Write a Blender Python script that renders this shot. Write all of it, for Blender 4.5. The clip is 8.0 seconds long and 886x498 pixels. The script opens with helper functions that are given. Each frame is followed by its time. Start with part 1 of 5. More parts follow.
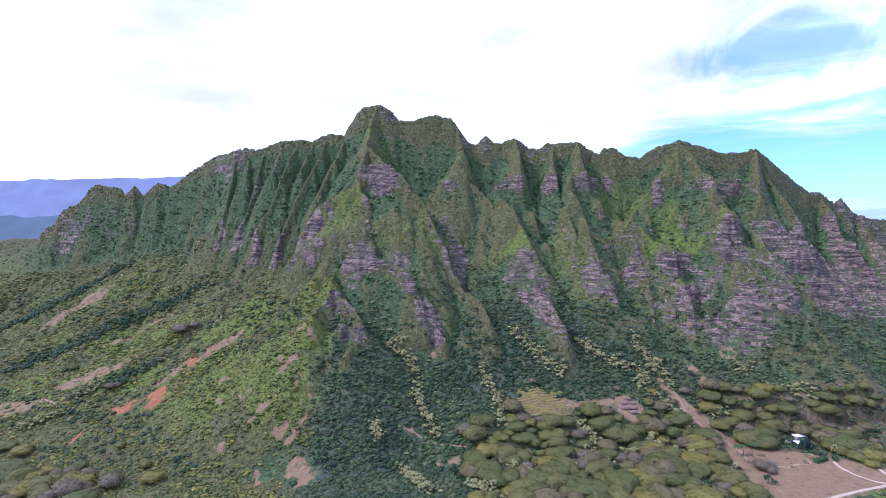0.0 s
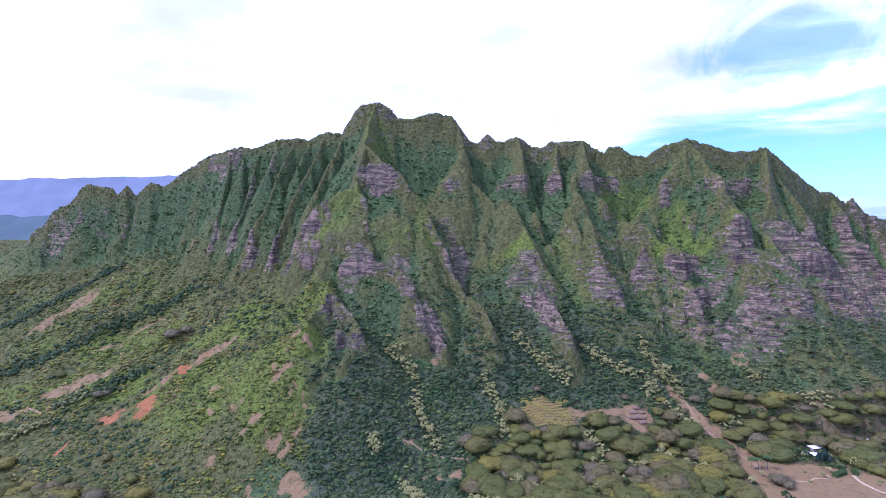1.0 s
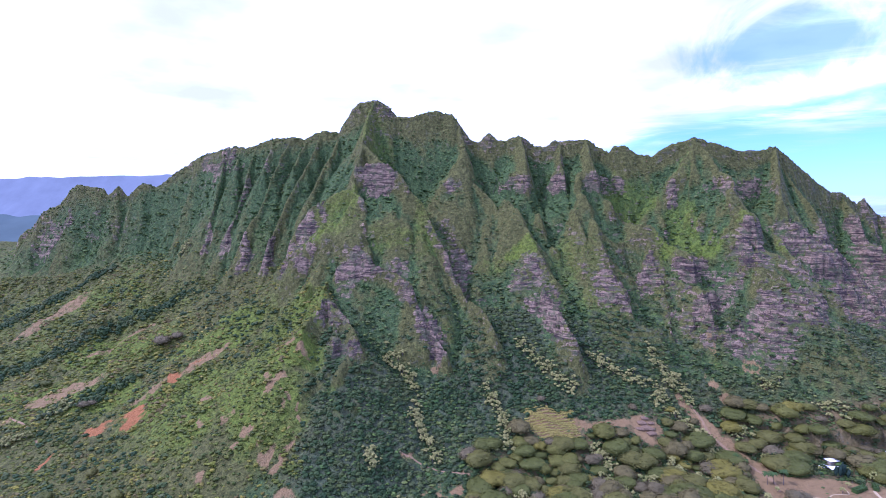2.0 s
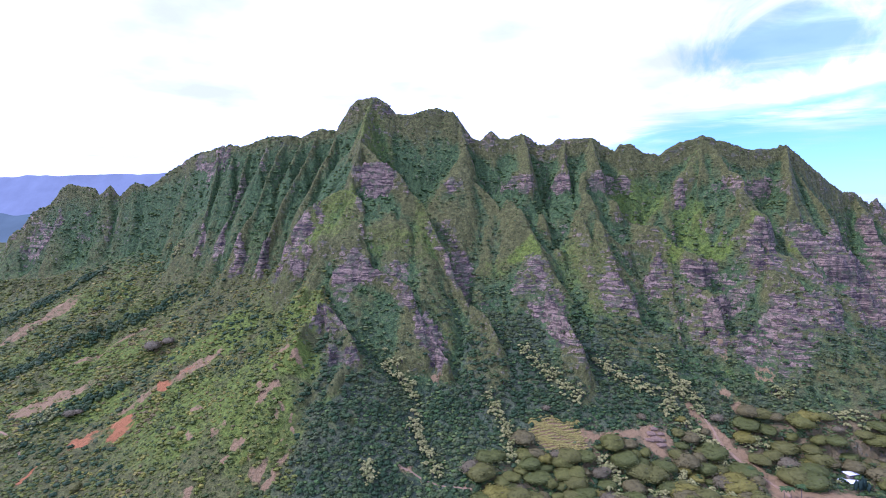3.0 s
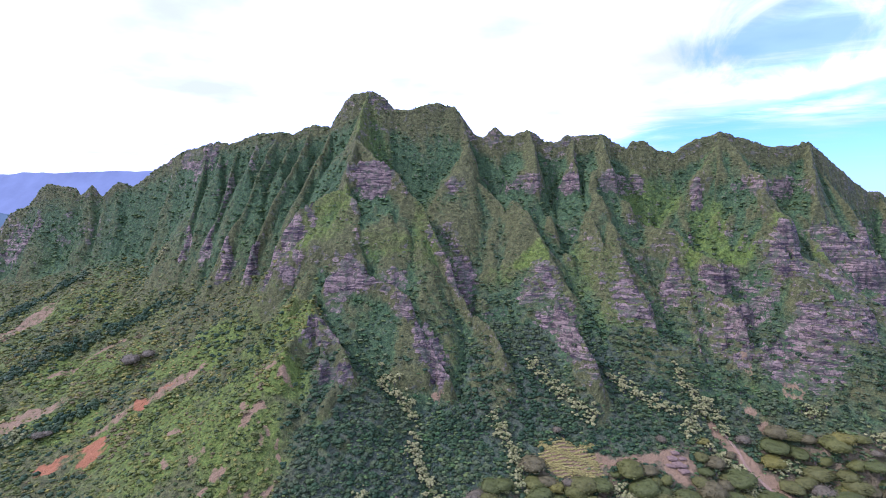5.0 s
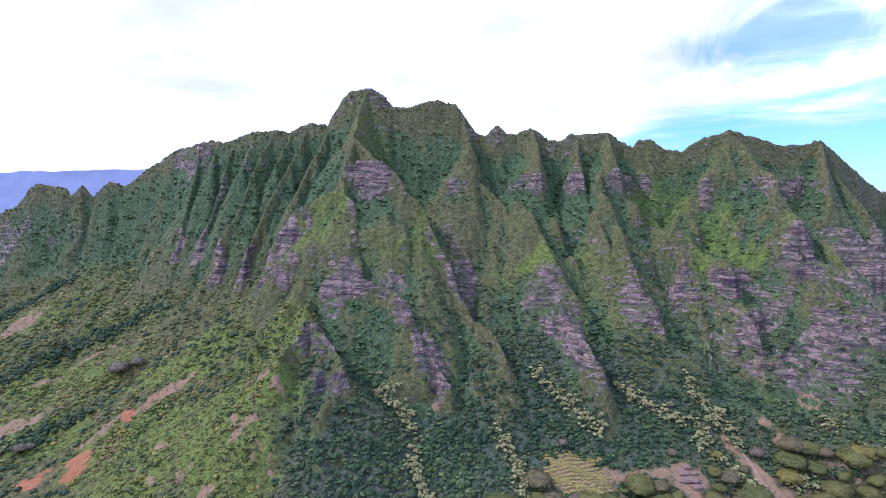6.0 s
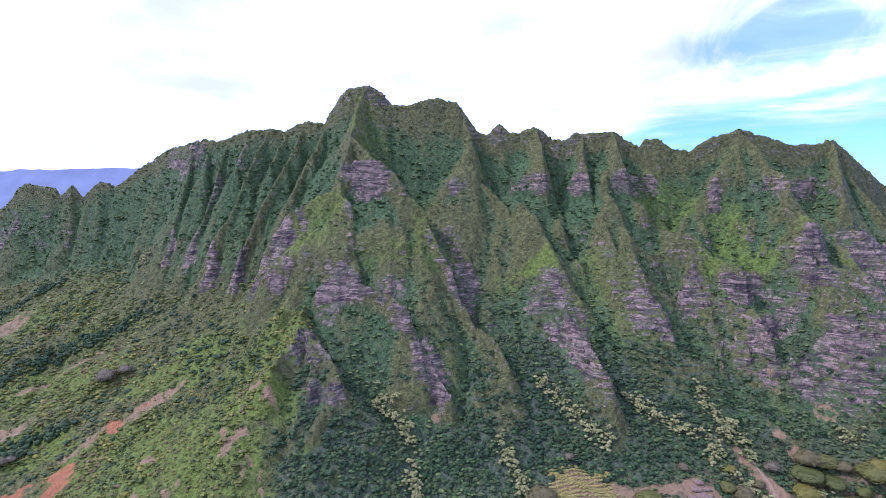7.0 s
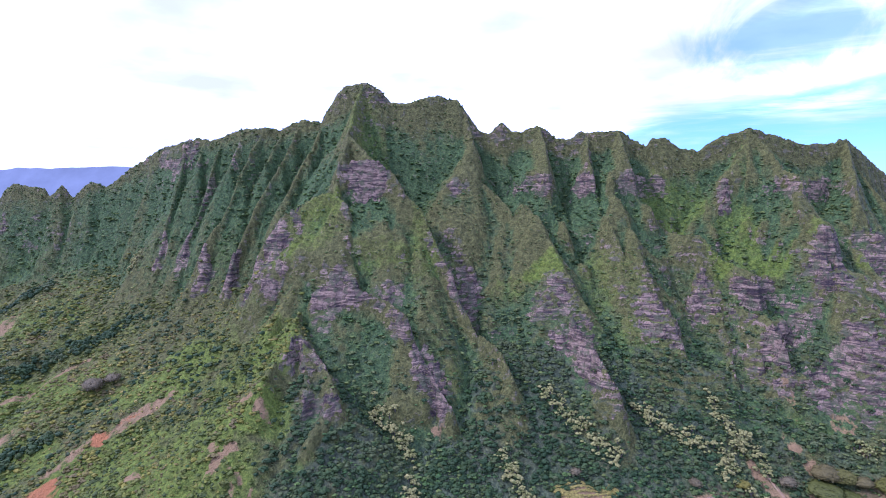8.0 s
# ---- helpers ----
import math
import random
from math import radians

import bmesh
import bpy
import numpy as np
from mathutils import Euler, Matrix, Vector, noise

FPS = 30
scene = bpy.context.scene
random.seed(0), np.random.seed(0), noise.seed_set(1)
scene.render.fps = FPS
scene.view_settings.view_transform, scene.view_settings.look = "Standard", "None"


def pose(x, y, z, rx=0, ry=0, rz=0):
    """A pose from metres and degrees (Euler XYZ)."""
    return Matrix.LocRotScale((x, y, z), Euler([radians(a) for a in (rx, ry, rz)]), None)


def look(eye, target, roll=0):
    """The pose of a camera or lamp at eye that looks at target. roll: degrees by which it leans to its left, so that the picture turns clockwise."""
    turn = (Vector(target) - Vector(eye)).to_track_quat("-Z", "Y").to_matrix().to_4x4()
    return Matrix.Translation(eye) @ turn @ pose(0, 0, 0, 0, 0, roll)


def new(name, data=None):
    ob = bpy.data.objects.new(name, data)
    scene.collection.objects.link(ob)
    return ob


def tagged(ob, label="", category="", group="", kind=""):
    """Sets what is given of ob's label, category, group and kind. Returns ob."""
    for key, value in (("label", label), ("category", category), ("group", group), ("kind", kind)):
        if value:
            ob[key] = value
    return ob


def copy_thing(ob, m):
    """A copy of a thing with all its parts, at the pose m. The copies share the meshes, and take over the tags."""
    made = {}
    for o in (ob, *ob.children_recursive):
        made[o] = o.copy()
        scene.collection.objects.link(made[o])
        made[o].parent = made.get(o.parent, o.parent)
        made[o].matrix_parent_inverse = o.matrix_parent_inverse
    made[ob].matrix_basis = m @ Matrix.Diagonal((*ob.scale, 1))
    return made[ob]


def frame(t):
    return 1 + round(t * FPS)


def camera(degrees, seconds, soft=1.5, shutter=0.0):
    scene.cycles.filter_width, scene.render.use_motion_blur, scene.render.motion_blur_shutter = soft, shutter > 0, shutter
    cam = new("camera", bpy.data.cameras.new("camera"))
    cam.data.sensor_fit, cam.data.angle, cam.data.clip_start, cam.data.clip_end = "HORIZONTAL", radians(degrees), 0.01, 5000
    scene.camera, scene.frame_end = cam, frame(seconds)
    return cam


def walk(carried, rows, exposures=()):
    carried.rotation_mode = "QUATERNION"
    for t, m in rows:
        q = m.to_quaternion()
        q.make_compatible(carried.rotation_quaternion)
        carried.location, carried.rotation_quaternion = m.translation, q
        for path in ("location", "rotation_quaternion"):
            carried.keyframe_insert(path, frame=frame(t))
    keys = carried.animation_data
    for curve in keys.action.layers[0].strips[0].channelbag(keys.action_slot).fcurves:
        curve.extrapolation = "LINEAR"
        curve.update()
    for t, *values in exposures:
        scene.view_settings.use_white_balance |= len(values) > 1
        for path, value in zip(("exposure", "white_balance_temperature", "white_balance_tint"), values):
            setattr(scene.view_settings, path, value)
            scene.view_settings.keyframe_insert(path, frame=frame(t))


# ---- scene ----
cam = camera(79.5, 8.0, soft=0.65)
METRES, EYE, TILT, LEAN, TURN = 180.0, 220.0, -3.4, 0.0, 0.0
ROWS = [
    (0.0, 0.0, 0.0, 0.0, 0.0, 0.0, -0.0),
    (0.5, -0.0015, 0.0643, 0.0143, 0.02, -0.07, -0.01),
    (1.0, -0.0028, 0.1279, 0.027, 0.03, -0.17, 0.02),
    (1.5, -0.0033, 0.1919, 0.0422, 0.02, -0.24, 0.04),
    (3.0, -0.0076, 0.38, 0.0811, 0.05, -0.51, 0.04),
    (3.5, -0.0086, 0.4422, 0.0946, 0.07, -0.59, 0.03),
    (4.0, -0.0103, 0.5039, 0.1071, 0.08, -0.67, 0.07),
    (4.5, -0.0111, 0.5652, 0.1195, 0.09, -0.78, 0.08),
    (6.0, -0.0154, 0.7451, 0.1579, 0.11, -1.07, 0.07),
    (6.5, -0.0165, 0.8043, 0.1705, 0.1, -1.16, 0.05),
    (7.0, -0.0179, 0.8627, 0.1829, 0.11, -1.22, 0.02),
    (7.5, -0.0191, 0.9208, 0.1962, 0.12, -1.29, 0.02),
    (8.0, -0.0196, 0.9777, 0.2088, 0.13, -1.38, -0.01),
]
walk(cam, [(t, pose(0, 0, EYE, TILT, LEAN, TURN) @ pose(METRES * x, METRES * y, METRES * z, 90 + pitch, roll, yaw)) for t, x, y, z, yaw, pitch, roll in ROWS],
     exposures=((0.0, 0.31, 4460, 49), (8.0, 0.31, 4460, 49)))


# ---- sky and sun ----
SUN_FROM = Vector((-0.64, -0.12, 0.75)).normalized()
SUN_UP = math.asin(SUN_FROM.z)
SUN_ROUND = math.atan2(SUN_FROM.x, SUN_FROM.y)


def link(tree, a, b):
    tree.links.new(a, b)


def node(tree, kind, **inputs):
    """A shader node; settings by attribute are given with a leading capital-free name, sockets by index or name."""
    made = tree.nodes.new(kind)
    for key, value in inputs.items():
        made.inputs[key.replace("_", " ")].default_value = value
    return made


def ramp(tree, source, stops, ease=False):
    made = tree.nodes.new("ShaderNodeValToRGB")
    made.color_ramp.interpolation = "EASE" if ease else "LINEAR"
    elements = made.color_ramp.elements
    while len(elements) < len(stops):
        elements.new(0.5)
    for element, (place, value) in zip(elements, stops):
        element.position = place
        element.color = (*value, 1) if isinstance(value, tuple) else (value, value, value, 1)
    link(tree, source, made.inputs[0])
    return made.outputs[0]


def blend(tree, amount, a, b, way="MIX"):
    made = tree.nodes.new("ShaderNodeMix")
    made.data_type, made.blend_type = "RGBA", way
    for socket, value in ((made.inputs[0], amount), (made.inputs[6], a), (made.inputs[7], b)):
        if isinstance(value, (int, float)):
            socket.default_value = value if socket == made.inputs[0] else (value, value, value, 1)
        elif isinstance(value, tuple):
            socket.default_value = (*value, 1)
        else:
            link(tree, value, socket)
    return made.outputs[2]


def sums(tree, how, a, b=0.0, clamp=False):
    made = tree.nodes.new("ShaderNodeMath")
    made.operation, made.use_clamp = how, clamp
    for socket, value in ((made.inputs[0], a), (made.inputs[1], b)):
        if isinstance(value, (int, float)):
            socket.default_value = value
        else:
            link(tree, value, socket)
    return made.outputs[0]


def make_world():
    world = bpy.data.worlds.new("world")
    scene.world = world
    world.use_nodes = True
    tree = world.node_tree
    tree.nodes.clear()
    sky = tree.nodes.new("ShaderNodeTexSky")
    sky.sky_type, sky.sun_disc = "NISHITA", False
    sky.sun_elevation, sky.sun_rotation = SUN_UP, SUN_ROUND
    sky.air_density, sky.dust_density, sky.ozone_density = 1.0, 0.8, 2.0
    spot = tree.nodes.new("ShaderNodeTexCoord")
    split = tree.nodes.new("ShaderNodeSeparateXYZ")
    link(tree, spot.outputs["Generated"], split.inputs[0])
    # a flat cloud deck seen in perspective
    lift = sums(tree, "MAXIMUM", sums(tree, "ADD", split.outputs[2], 0.12), 0.05)
    flat = tree.nodes.new("ShaderNodeCombineXYZ")
    link(tree, sums(tree, "DIVIDE", split.outputs[0], lift), flat.inputs[0])
    link(tree, sums(tree, "DIVIDE", split.outputs[1], lift), flat.inputs[1])
    long = node(tree, "ShaderNodeMapping")
    long.inputs["Scale"].default_value = (0.8, 1.0, 7.0)
    link(tree, spot.outputs["Generated"], long.inputs[0])
    wisps = node(tree, "ShaderNodeTexNoise", Scale=3.0, Detail=7.0, Roughness=0.6, Distortion=0.5)
    link(tree, long.outputs[0], wisps.inputs["Vector"])
    grey = node(tree, "ShaderNodeTexNoise", Scale=1.3, Detail=6.0, Roughness=0.5)
    link(tree, flat.outputs[0], grey.inputs["Vector"])
    # blue sky opens in the east: one gap high up, one wide band low down
    ahead = sums(tree, "MAXIMUM", split.outputs[1], 0.15)
    east, high = sums(tree, "DIVIDE", split.outputs[0], ahead), sums(tree, "DIVIDE", split.outputs[2], ahead)
    billow = node(tree, "ShaderNodeTexNoise", Scale=6.5, Detail=8.0, Roughness=0.6, Distortion=0.6)
    link(tree, spot.outputs["Generated"], billow.inputs["Vector"])
    frayed = sums(tree, "MULTIPLY", sums(tree, "SUBTRACT", billow.outputs[0], 0.5), 0.85)
    torn = sums(tree, "MULTIPLY", sums(tree, "SUBTRACT", wisps.outputs[0], 0.5), 0.16)
    edge = sums(tree, "SUBTRACT", sums(tree, "ADD", sums(tree, "MULTIPLY", east, 0.19), 0.092), high)
    band = ramp(tree, sums(tree, "ADD", sums(tree, "ADD", edge, torn), 0.5), ((0.485, 0.0), (0.535, 1.0)), True)
    band = sums(tree, "MULTIPLY", band, ramp(tree, east, ((0.12, 0.0), (0.42, 1.0)), True))
    gap_x = sums(tree, "MULTIPLY", sums(tree, "SUBTRACT", east, 0.66), 4.6)
    gap_y = sums(tree, "MULTIPLY", sums(tree, "SUBTRACT", sums(tree, "SUBTRACT", high, 0.315), sums(tree, "MULTIPLY", sums(tree, "SUBTRACT", east, 0.66), 0.16)), 14.0)
    gap = sums(tree, "SQRT", sums(tree, "ADD", sums(tree, "MULTIPLY", gap_x, gap_x), sums(tree, "MULTIPLY", gap_y, gap_y)))
    gap = ramp(tree, sums(tree, "ADD", sums(tree, "MULTIPLY", gap, 0.5), sums(tree, "MULTIPLY", frayed, 2.2)), ((0.16, 0.72), (0.66, 0.0)), True)
    streak = ramp(tree, wisps.outputs[0], ((0.50, 0.0), (0.72, 0.55)), True)
    clear = sums(tree, "MULTIPLY", sums(tree, "MAXIMUM", band, gap), sums(tree, "SUBTRACT", 1.0, streak))
    mask = sums(tree, "SUBTRACT", 1.0, clear, True)
    tone = ramp(tree, grey.outputs[0], ((0.36, (3.8, 4.3, 5.0)), (0.52, (2.35, 2.3, 2.1)), (0.66, (1.84, 1.79, 1.70))), True)
    pale = blend(tree, 1.0, sky.outputs[0], (0.28, 0.35, 0.42), "MULTIPLY")
    colour = blend(tree, mask, pale, tone)
    back = node(tree, "ShaderNodeBackground", Strength=0.44)
    link(tree, colour, back.inputs[0])
    out = tree.nodes.new("ShaderNodeOutputWorld")
    link(tree, back.outputs[0], out.inputs[0])


make_world()
sun = new("sun", bpy.data.lights.new("sun", "SUN"))
sun.data.energy, sun.data.angle, sun.data.color = 3.7, radians(4.0), (1.0, 0.87, 0.62)
sun.matrix_world = look(SUN_FROM * 900, (0, 0, 0))


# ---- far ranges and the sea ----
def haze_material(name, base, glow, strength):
    """Far land with distance haze put in as a bluish emission over its own colour."""
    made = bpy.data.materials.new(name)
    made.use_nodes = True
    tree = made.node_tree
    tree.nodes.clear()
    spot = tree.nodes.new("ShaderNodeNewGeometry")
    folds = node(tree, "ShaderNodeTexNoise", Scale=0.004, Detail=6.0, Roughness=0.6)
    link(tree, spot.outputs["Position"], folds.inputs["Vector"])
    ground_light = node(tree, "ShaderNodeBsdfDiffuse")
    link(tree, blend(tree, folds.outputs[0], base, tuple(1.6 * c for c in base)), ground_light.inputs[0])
    haze_glow = node(tree, "ShaderNodeEmission", Strength=strength)
    link(tree, blend(tree, folds.outputs[0], tuple(0.6 * c for c in glow), tuple(1.35 * c for c in glow)), haze_glow.inputs[0])
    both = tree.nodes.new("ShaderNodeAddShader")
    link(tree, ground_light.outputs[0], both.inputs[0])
    link(tree, haze_glow.outputs[0], both.inputs[1])
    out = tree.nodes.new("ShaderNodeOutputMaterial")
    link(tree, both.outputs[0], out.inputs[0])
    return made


# fitted plan of the range, in metres
STEP_X, STEP_Y = 1.5, 1.0
CREST_WEST = ((-661, 882, 195), (-645, 884, 208), (-630, 886, 233), (-606, 889, 245), (-589, 892, 268), (-577, 892, 277), (-559, 892, 273), (-538, 892, 269), (-528, 891, 259), (-512, 891, 272), (-497, 891, 255), (-483, 891, 271), (-468, 891, 279), (-456, 891, 272), (-438, 890, 281), (-407, 890, 303), (-385, 889, 317), (-349, 876, 325), (-314, 863, 332))
CREST_MIDDLE = ((-314, 863, 332), (-297, 859, 327), (-280, 855, 334), (-253, 849, 342), (-222, 848, 343), (-210, 847, 339), (-181, 847, 352), (-156, 845, 348), (-147, 845, 364), (-134, 844, 383), (-120, 843, 393), (-102, 842, 396), (-85, 843, 389), (-69, 843, 373), (-51, 844, 371), (-30, 845, 377), (-8, 846, 380), (11, 845, 375), (25, 845, 355), (37, 845, 340), (51, 844, 334))
CREST_EAST = ((51, 844, 334), (67, 844, 348), (78, 843, 338), (94, 843, 339), (113, 842, 344), (129, 841, 330), (151, 840, 327), (160, 840, 335), (190, 839, 337), (216, 838, 335), (243, 837, 319), (250, 837, 328), (264, 836, 329), (282, 835, 316), (304, 834, 312), (329, 833, 327), (363, 831, 339), (400, 834, 332), (437, 838, 321), (465, 841, 322))
CREST_HEAD = ((465, 841, 322), (492, 845, 329), (515, 850, 314), (542, 856, 292), (591, 867, 263), (613, 872, 261), (646, 880, 245), (659, 883, 251), (683, 889, 227), (718, 897, 219), (752, 905, 215), (860, 950, 215), (960, 990, 150), (1040, 1020, 60))
SPURS = {}
SPURS["prow"] = ((-104, 842, 395), (-110, 812, 356), (-109, 785, 326), (-113, 742, 286), (-113, 724, 260), (-98, 716, 245), (-97, 707, 224), (-102, 695, 202), (-128, 672, 163), (-133, 645, 149))
SPURS["prow_foot"] = ((-133, 645, 149), (-121, 625, 130), (-103, 607, 116), (-92, 586, 103), (-98, 564, 90), (-101, 548, 79))
SPURS["bluff_edge"] = ((-109, 785, 326), (-74, 752, 291), (-48, 728, 262), (-30, 722, 245), (-10, 706, 209), (4, 690, 176), (14, 676, 152), (24, 661, 131))
SPURS["knob"] = ((-113, 724, 260), (-130, 726, 258), (-142, 727, 254), (-170, 722, 235), (-185, 716, 212), (-194, 712, 186), (-200, 708, 158))
SPURS["prow_apron"] = ((-133, 642, 148), (-120, 612, 125), (-115, 590, 108), (-113, 566, 90), (-114, 545, 71))
SPURS["low_spur"] = ((-133, 645, 149), (-134, 602, 127), (-143, 572, 112), (-159, 566, 97), (-164, 560, 80), (-153, 548, 58), (-147, 530, 40), (-150, 500, 17), (-129, 455, -10))
SPURS["bluff_lip"] = ((-112, 738, 291), (-97, 740, 295), (-73, 740, 293), (-59, 735, 284), (-46, 726, 265))
SPURS["prow_side"] = ((-124, 662, 170), (-104, 662, 177), (-81, 660, 170), (-58, 654, 162), (-38, 640, 151))
SPURS["cone"] = ((-67, 672, 138), (-43, 652, 129), (-26, 634, 119), (-17, 622, 106), (-8, 611, 91), (1, 602, 81))
SPURS["shoulder"] = ((21, 842, 358), (29, 822, 328), (32, 803, 282), (63, 783, 253), (86, 762, 220), (103, 742, 192), (114, 712, 162), (120, 670, 134), (129, 648, 123), (133, 620, 107), (139, 611, 96))
SPURS["small_foot"] = ((26, 664, 127), (45, 645, 120), (54, 625, 103))
SPURS["rib_a"] = ((113, 840, 342), (117, 788, 291), (132, 757, 249), (141, 740, 220))
SPURS["spur_e"] = ((170, 836, 331), (168, 788, 266), (178, 745, 218), (188, 724, 188), (200, 712, 158), (210, 700, 136), (214, 672, 118), (219, 655, 101))
SPURS["spur_f"] = ((208, 836, 334), (208, 808, 312), (227, 780, 273), (251, 762, 236), (280, 752, 207), (304, 734, 177), (307, 702, 150), (308, 678, 133), (307, 650, 116), (317, 634, 83), (337, 620, 55), (342, 600, 41))
SPURS["spur_f2"] = ((304, 734, 177), (299, 706, 149), (284, 685, 126), (265, 668, 108), (262, 650, 95))
SPURS["spur_g"] = ((365, 830, 338), (376, 815, 315), (383, 790, 284), (390, 768, 271), (389, 756, 245), (391, 735, 227), (399, 720, 203), (409, 708, 182), (421, 700, 160), (431, 689, 138), (448, 678, 98), (461, 668, 70))
SPURS["spur_h"] = ((488, 840, 325), (472, 800, 281), (455, 760, 232), (477, 754, 207), (506, 754, 189), (525, 744, 162), (544, 732, 128))
SPURS["spur_j"] = ((491, 844, 327), (506, 812, 267), (523, 770, 212), (529, 742, 169), (538, 715, 132), (551, 690, 91), (560, 672, 65))
SPURS["spur_k"] = ((613, 872, 260), (619, 815, 190), (628, 775, 142), (638, 730, 83))
SPURS["spur_l"] = ((684, 890, 227), (694, 830, 163), (705, 770, 93))
SPURS["rib_a_west"] = ((-335, 868, 326), (-330, 838, 280), (-331, 806, 224), (-338, 794, 188), (-346, 776, 160))
SPURS["rib_b_west"] = ((-281, 855, 333), (-288, 824, 276), (-298, 791, 214), (-299, 774, 180), (-301, 764, 148))
SPURS["rib_c_west"] = ((-228, 848, 343), (-241, 812, 290), (-256, 780, 231), (-268, 758, 204), (-264, 732, 150))
SPURS["rib_d_west"] = ((-178, 847, 351), (-196, 812, 300), (-217, 776, 240), (-230, 750, 198), (-231, 720, 148))
SPURS["flute_a"] = ((-306, 861, 329), (-308, 838, 290), (-315, 812, 240))
SPURS["flute_b"] = ((-252, 849, 342), (-262, 824, 296), (-272, 800, 246))
SPURS["flute_c"] = ((-205, 847, 340), (-216, 818, 296), (-234, 795, 248))
SPURS["flute_d"] = ((-152, 845, 350), (-162, 812, 308), (-178, 780, 262))
SPURS["spur_g_west"] = ((397, 718, 202), (385, 702, 183), (363, 690, 151), (342, 680, 130), (324, 666, 113), (322, 645, 90))
SPURS["spur_g_nose"] = ((363, 690, 151), (380, 674, 128), (390, 660, 105), (396, 648, 83), (394, 636, 65))
SPURS["spur_basin"] = ((361, 832, 337), (355, 808, 301), (340, 790, 266), (321, 776, 234))
VALLEYS = {}
VALLEYS["bluff_gully"] = ((-25, 752, 260), (1, 728, 210), (16, 702, 173), (33, 672, 138), (47, 645, 113))
VALLEYS["shoulder_gully"] = ((56, 812, 284), (89, 795, 247), (115, 772, 208), (136, 746, 173), (150, 702, 136), (162, 662, 103))
VALLEYS["middle_gully"] = ((193, 818, 293), (213, 788, 228), (228, 760, 184), (238, 730, 146), (243, 698, 112), (245, 664, 85))
VALLEYS["long_gully"] = ((290, 808, 263), (311, 784, 223), (328, 762, 191), (335, 738, 164), (337, 708, 135), (336, 682, 103), (339, 645, 71))
VALLEYS["east_gully"] = ((424, 795, 262), (430, 772, 225), (445, 748, 192), (459, 726, 157), (475, 708, 118), (494, 695, 80))
VALLEYS["basin_gully"] = ((236, 802, 268), (262, 786, 234), (286, 776, 206), (306, 758, 180), (322, 735, 156))
VALLEYS["head_gully"] = ((525, 820, 250), (540, 775, 183), (541, 740, 137), (537, 700, 89))


# ---- the lie of the land: crest, spurs and foot of the range ----
def hashed(i, j, seed):
    h = (i * 374761393 + j * 668265263 + seed * 1442695041) & 0x7FFFFFFF
    h = ((h ^ (h >> 13)) * 1274126177) & 0x7FFFFFFF
    return ((h ^ (h >> 16)) & 0xFFFF) / 65535.0


def lattice(x, y, seed=0):
    """Smooth value noise from 0 to 1."""
    i, j = np.floor(x).astype(np.int64), np.floor(y).astype(np.int64)
    u, v = x - i, y - j
    u, v = u * u * u * (u * (u * 6 - 15) + 10), v * v * v * (v * (v * 6 - 15) + 10)
    low = hashed(i, j, seed) * (1 - u) + hashed(i + 1, j, seed) * u
    high = hashed(i, j + 1, seed) * (1 - u) + hashed(i + 1, j + 1, seed) * u
    return low * (1 - v) + high * v


def rough(x, y, size, octaves=4, seed=0, gain=0.5):
    """Fractal noise about 0, from -1 to 1."""
    total, weight, norm = 0.0, 1.0, 0.0
    for k in range(octaves):
        total = total + weight * (2 * lattice(x / size + 13.7 * k, y / size - 7.3 * k, seed + k) - 1)
        norm, weight, size = norm + weight, weight * gain, size * 0.5
    return total / norm


def ease(value, low, high):
    t = np.clip((value - low) / (high - low), 0, 1)
    return t * t * (3 - 2 * t)


FOOT_X = (-1400, -900, -700, -600, -500, -400, -300, -200, -100, 0, 100, 200, 250, 320, 400, 470, 560, 700, 900, 1400)
FOOT_Y = (960, 930, 905, 885, 860, 832, 772, 716, 665, 665, 650, 665, 695, 668, 655, 668, 680, 760, 850, 950)
FOOT_Z = (150, 172, 172, 155, 165, 165, 160, 160, 118, 108, 100, 98, 108, 76, 58, 62, 64, 66, 30, -20)
FOOT_L = (420, 420, 420, 410, 380, 360, 300, 250, 190, 190, 160, 170, 175, 145, 150, 160, 170, 230, 300, 300)
RIBS = (-640, -604, -577, -549, -512, -486, -468, -440, -408, -388, -360)


# hard lava beds: level, half thickness, from x, to x, seed, strength
BEDS = ((268, 9, 0, 470, 301, 0.6), (120, 9, -30, 240, 311, 0.6), (118, 11, 240, 640, 313, 0.7), (205, 11, 300, 640, 321, 0.7), (160, 9, 280, 700, 331, 0.8), (302, 5, -420, -230, 341, 0.5), (100, 9, -130, -80, 371, 0.6))


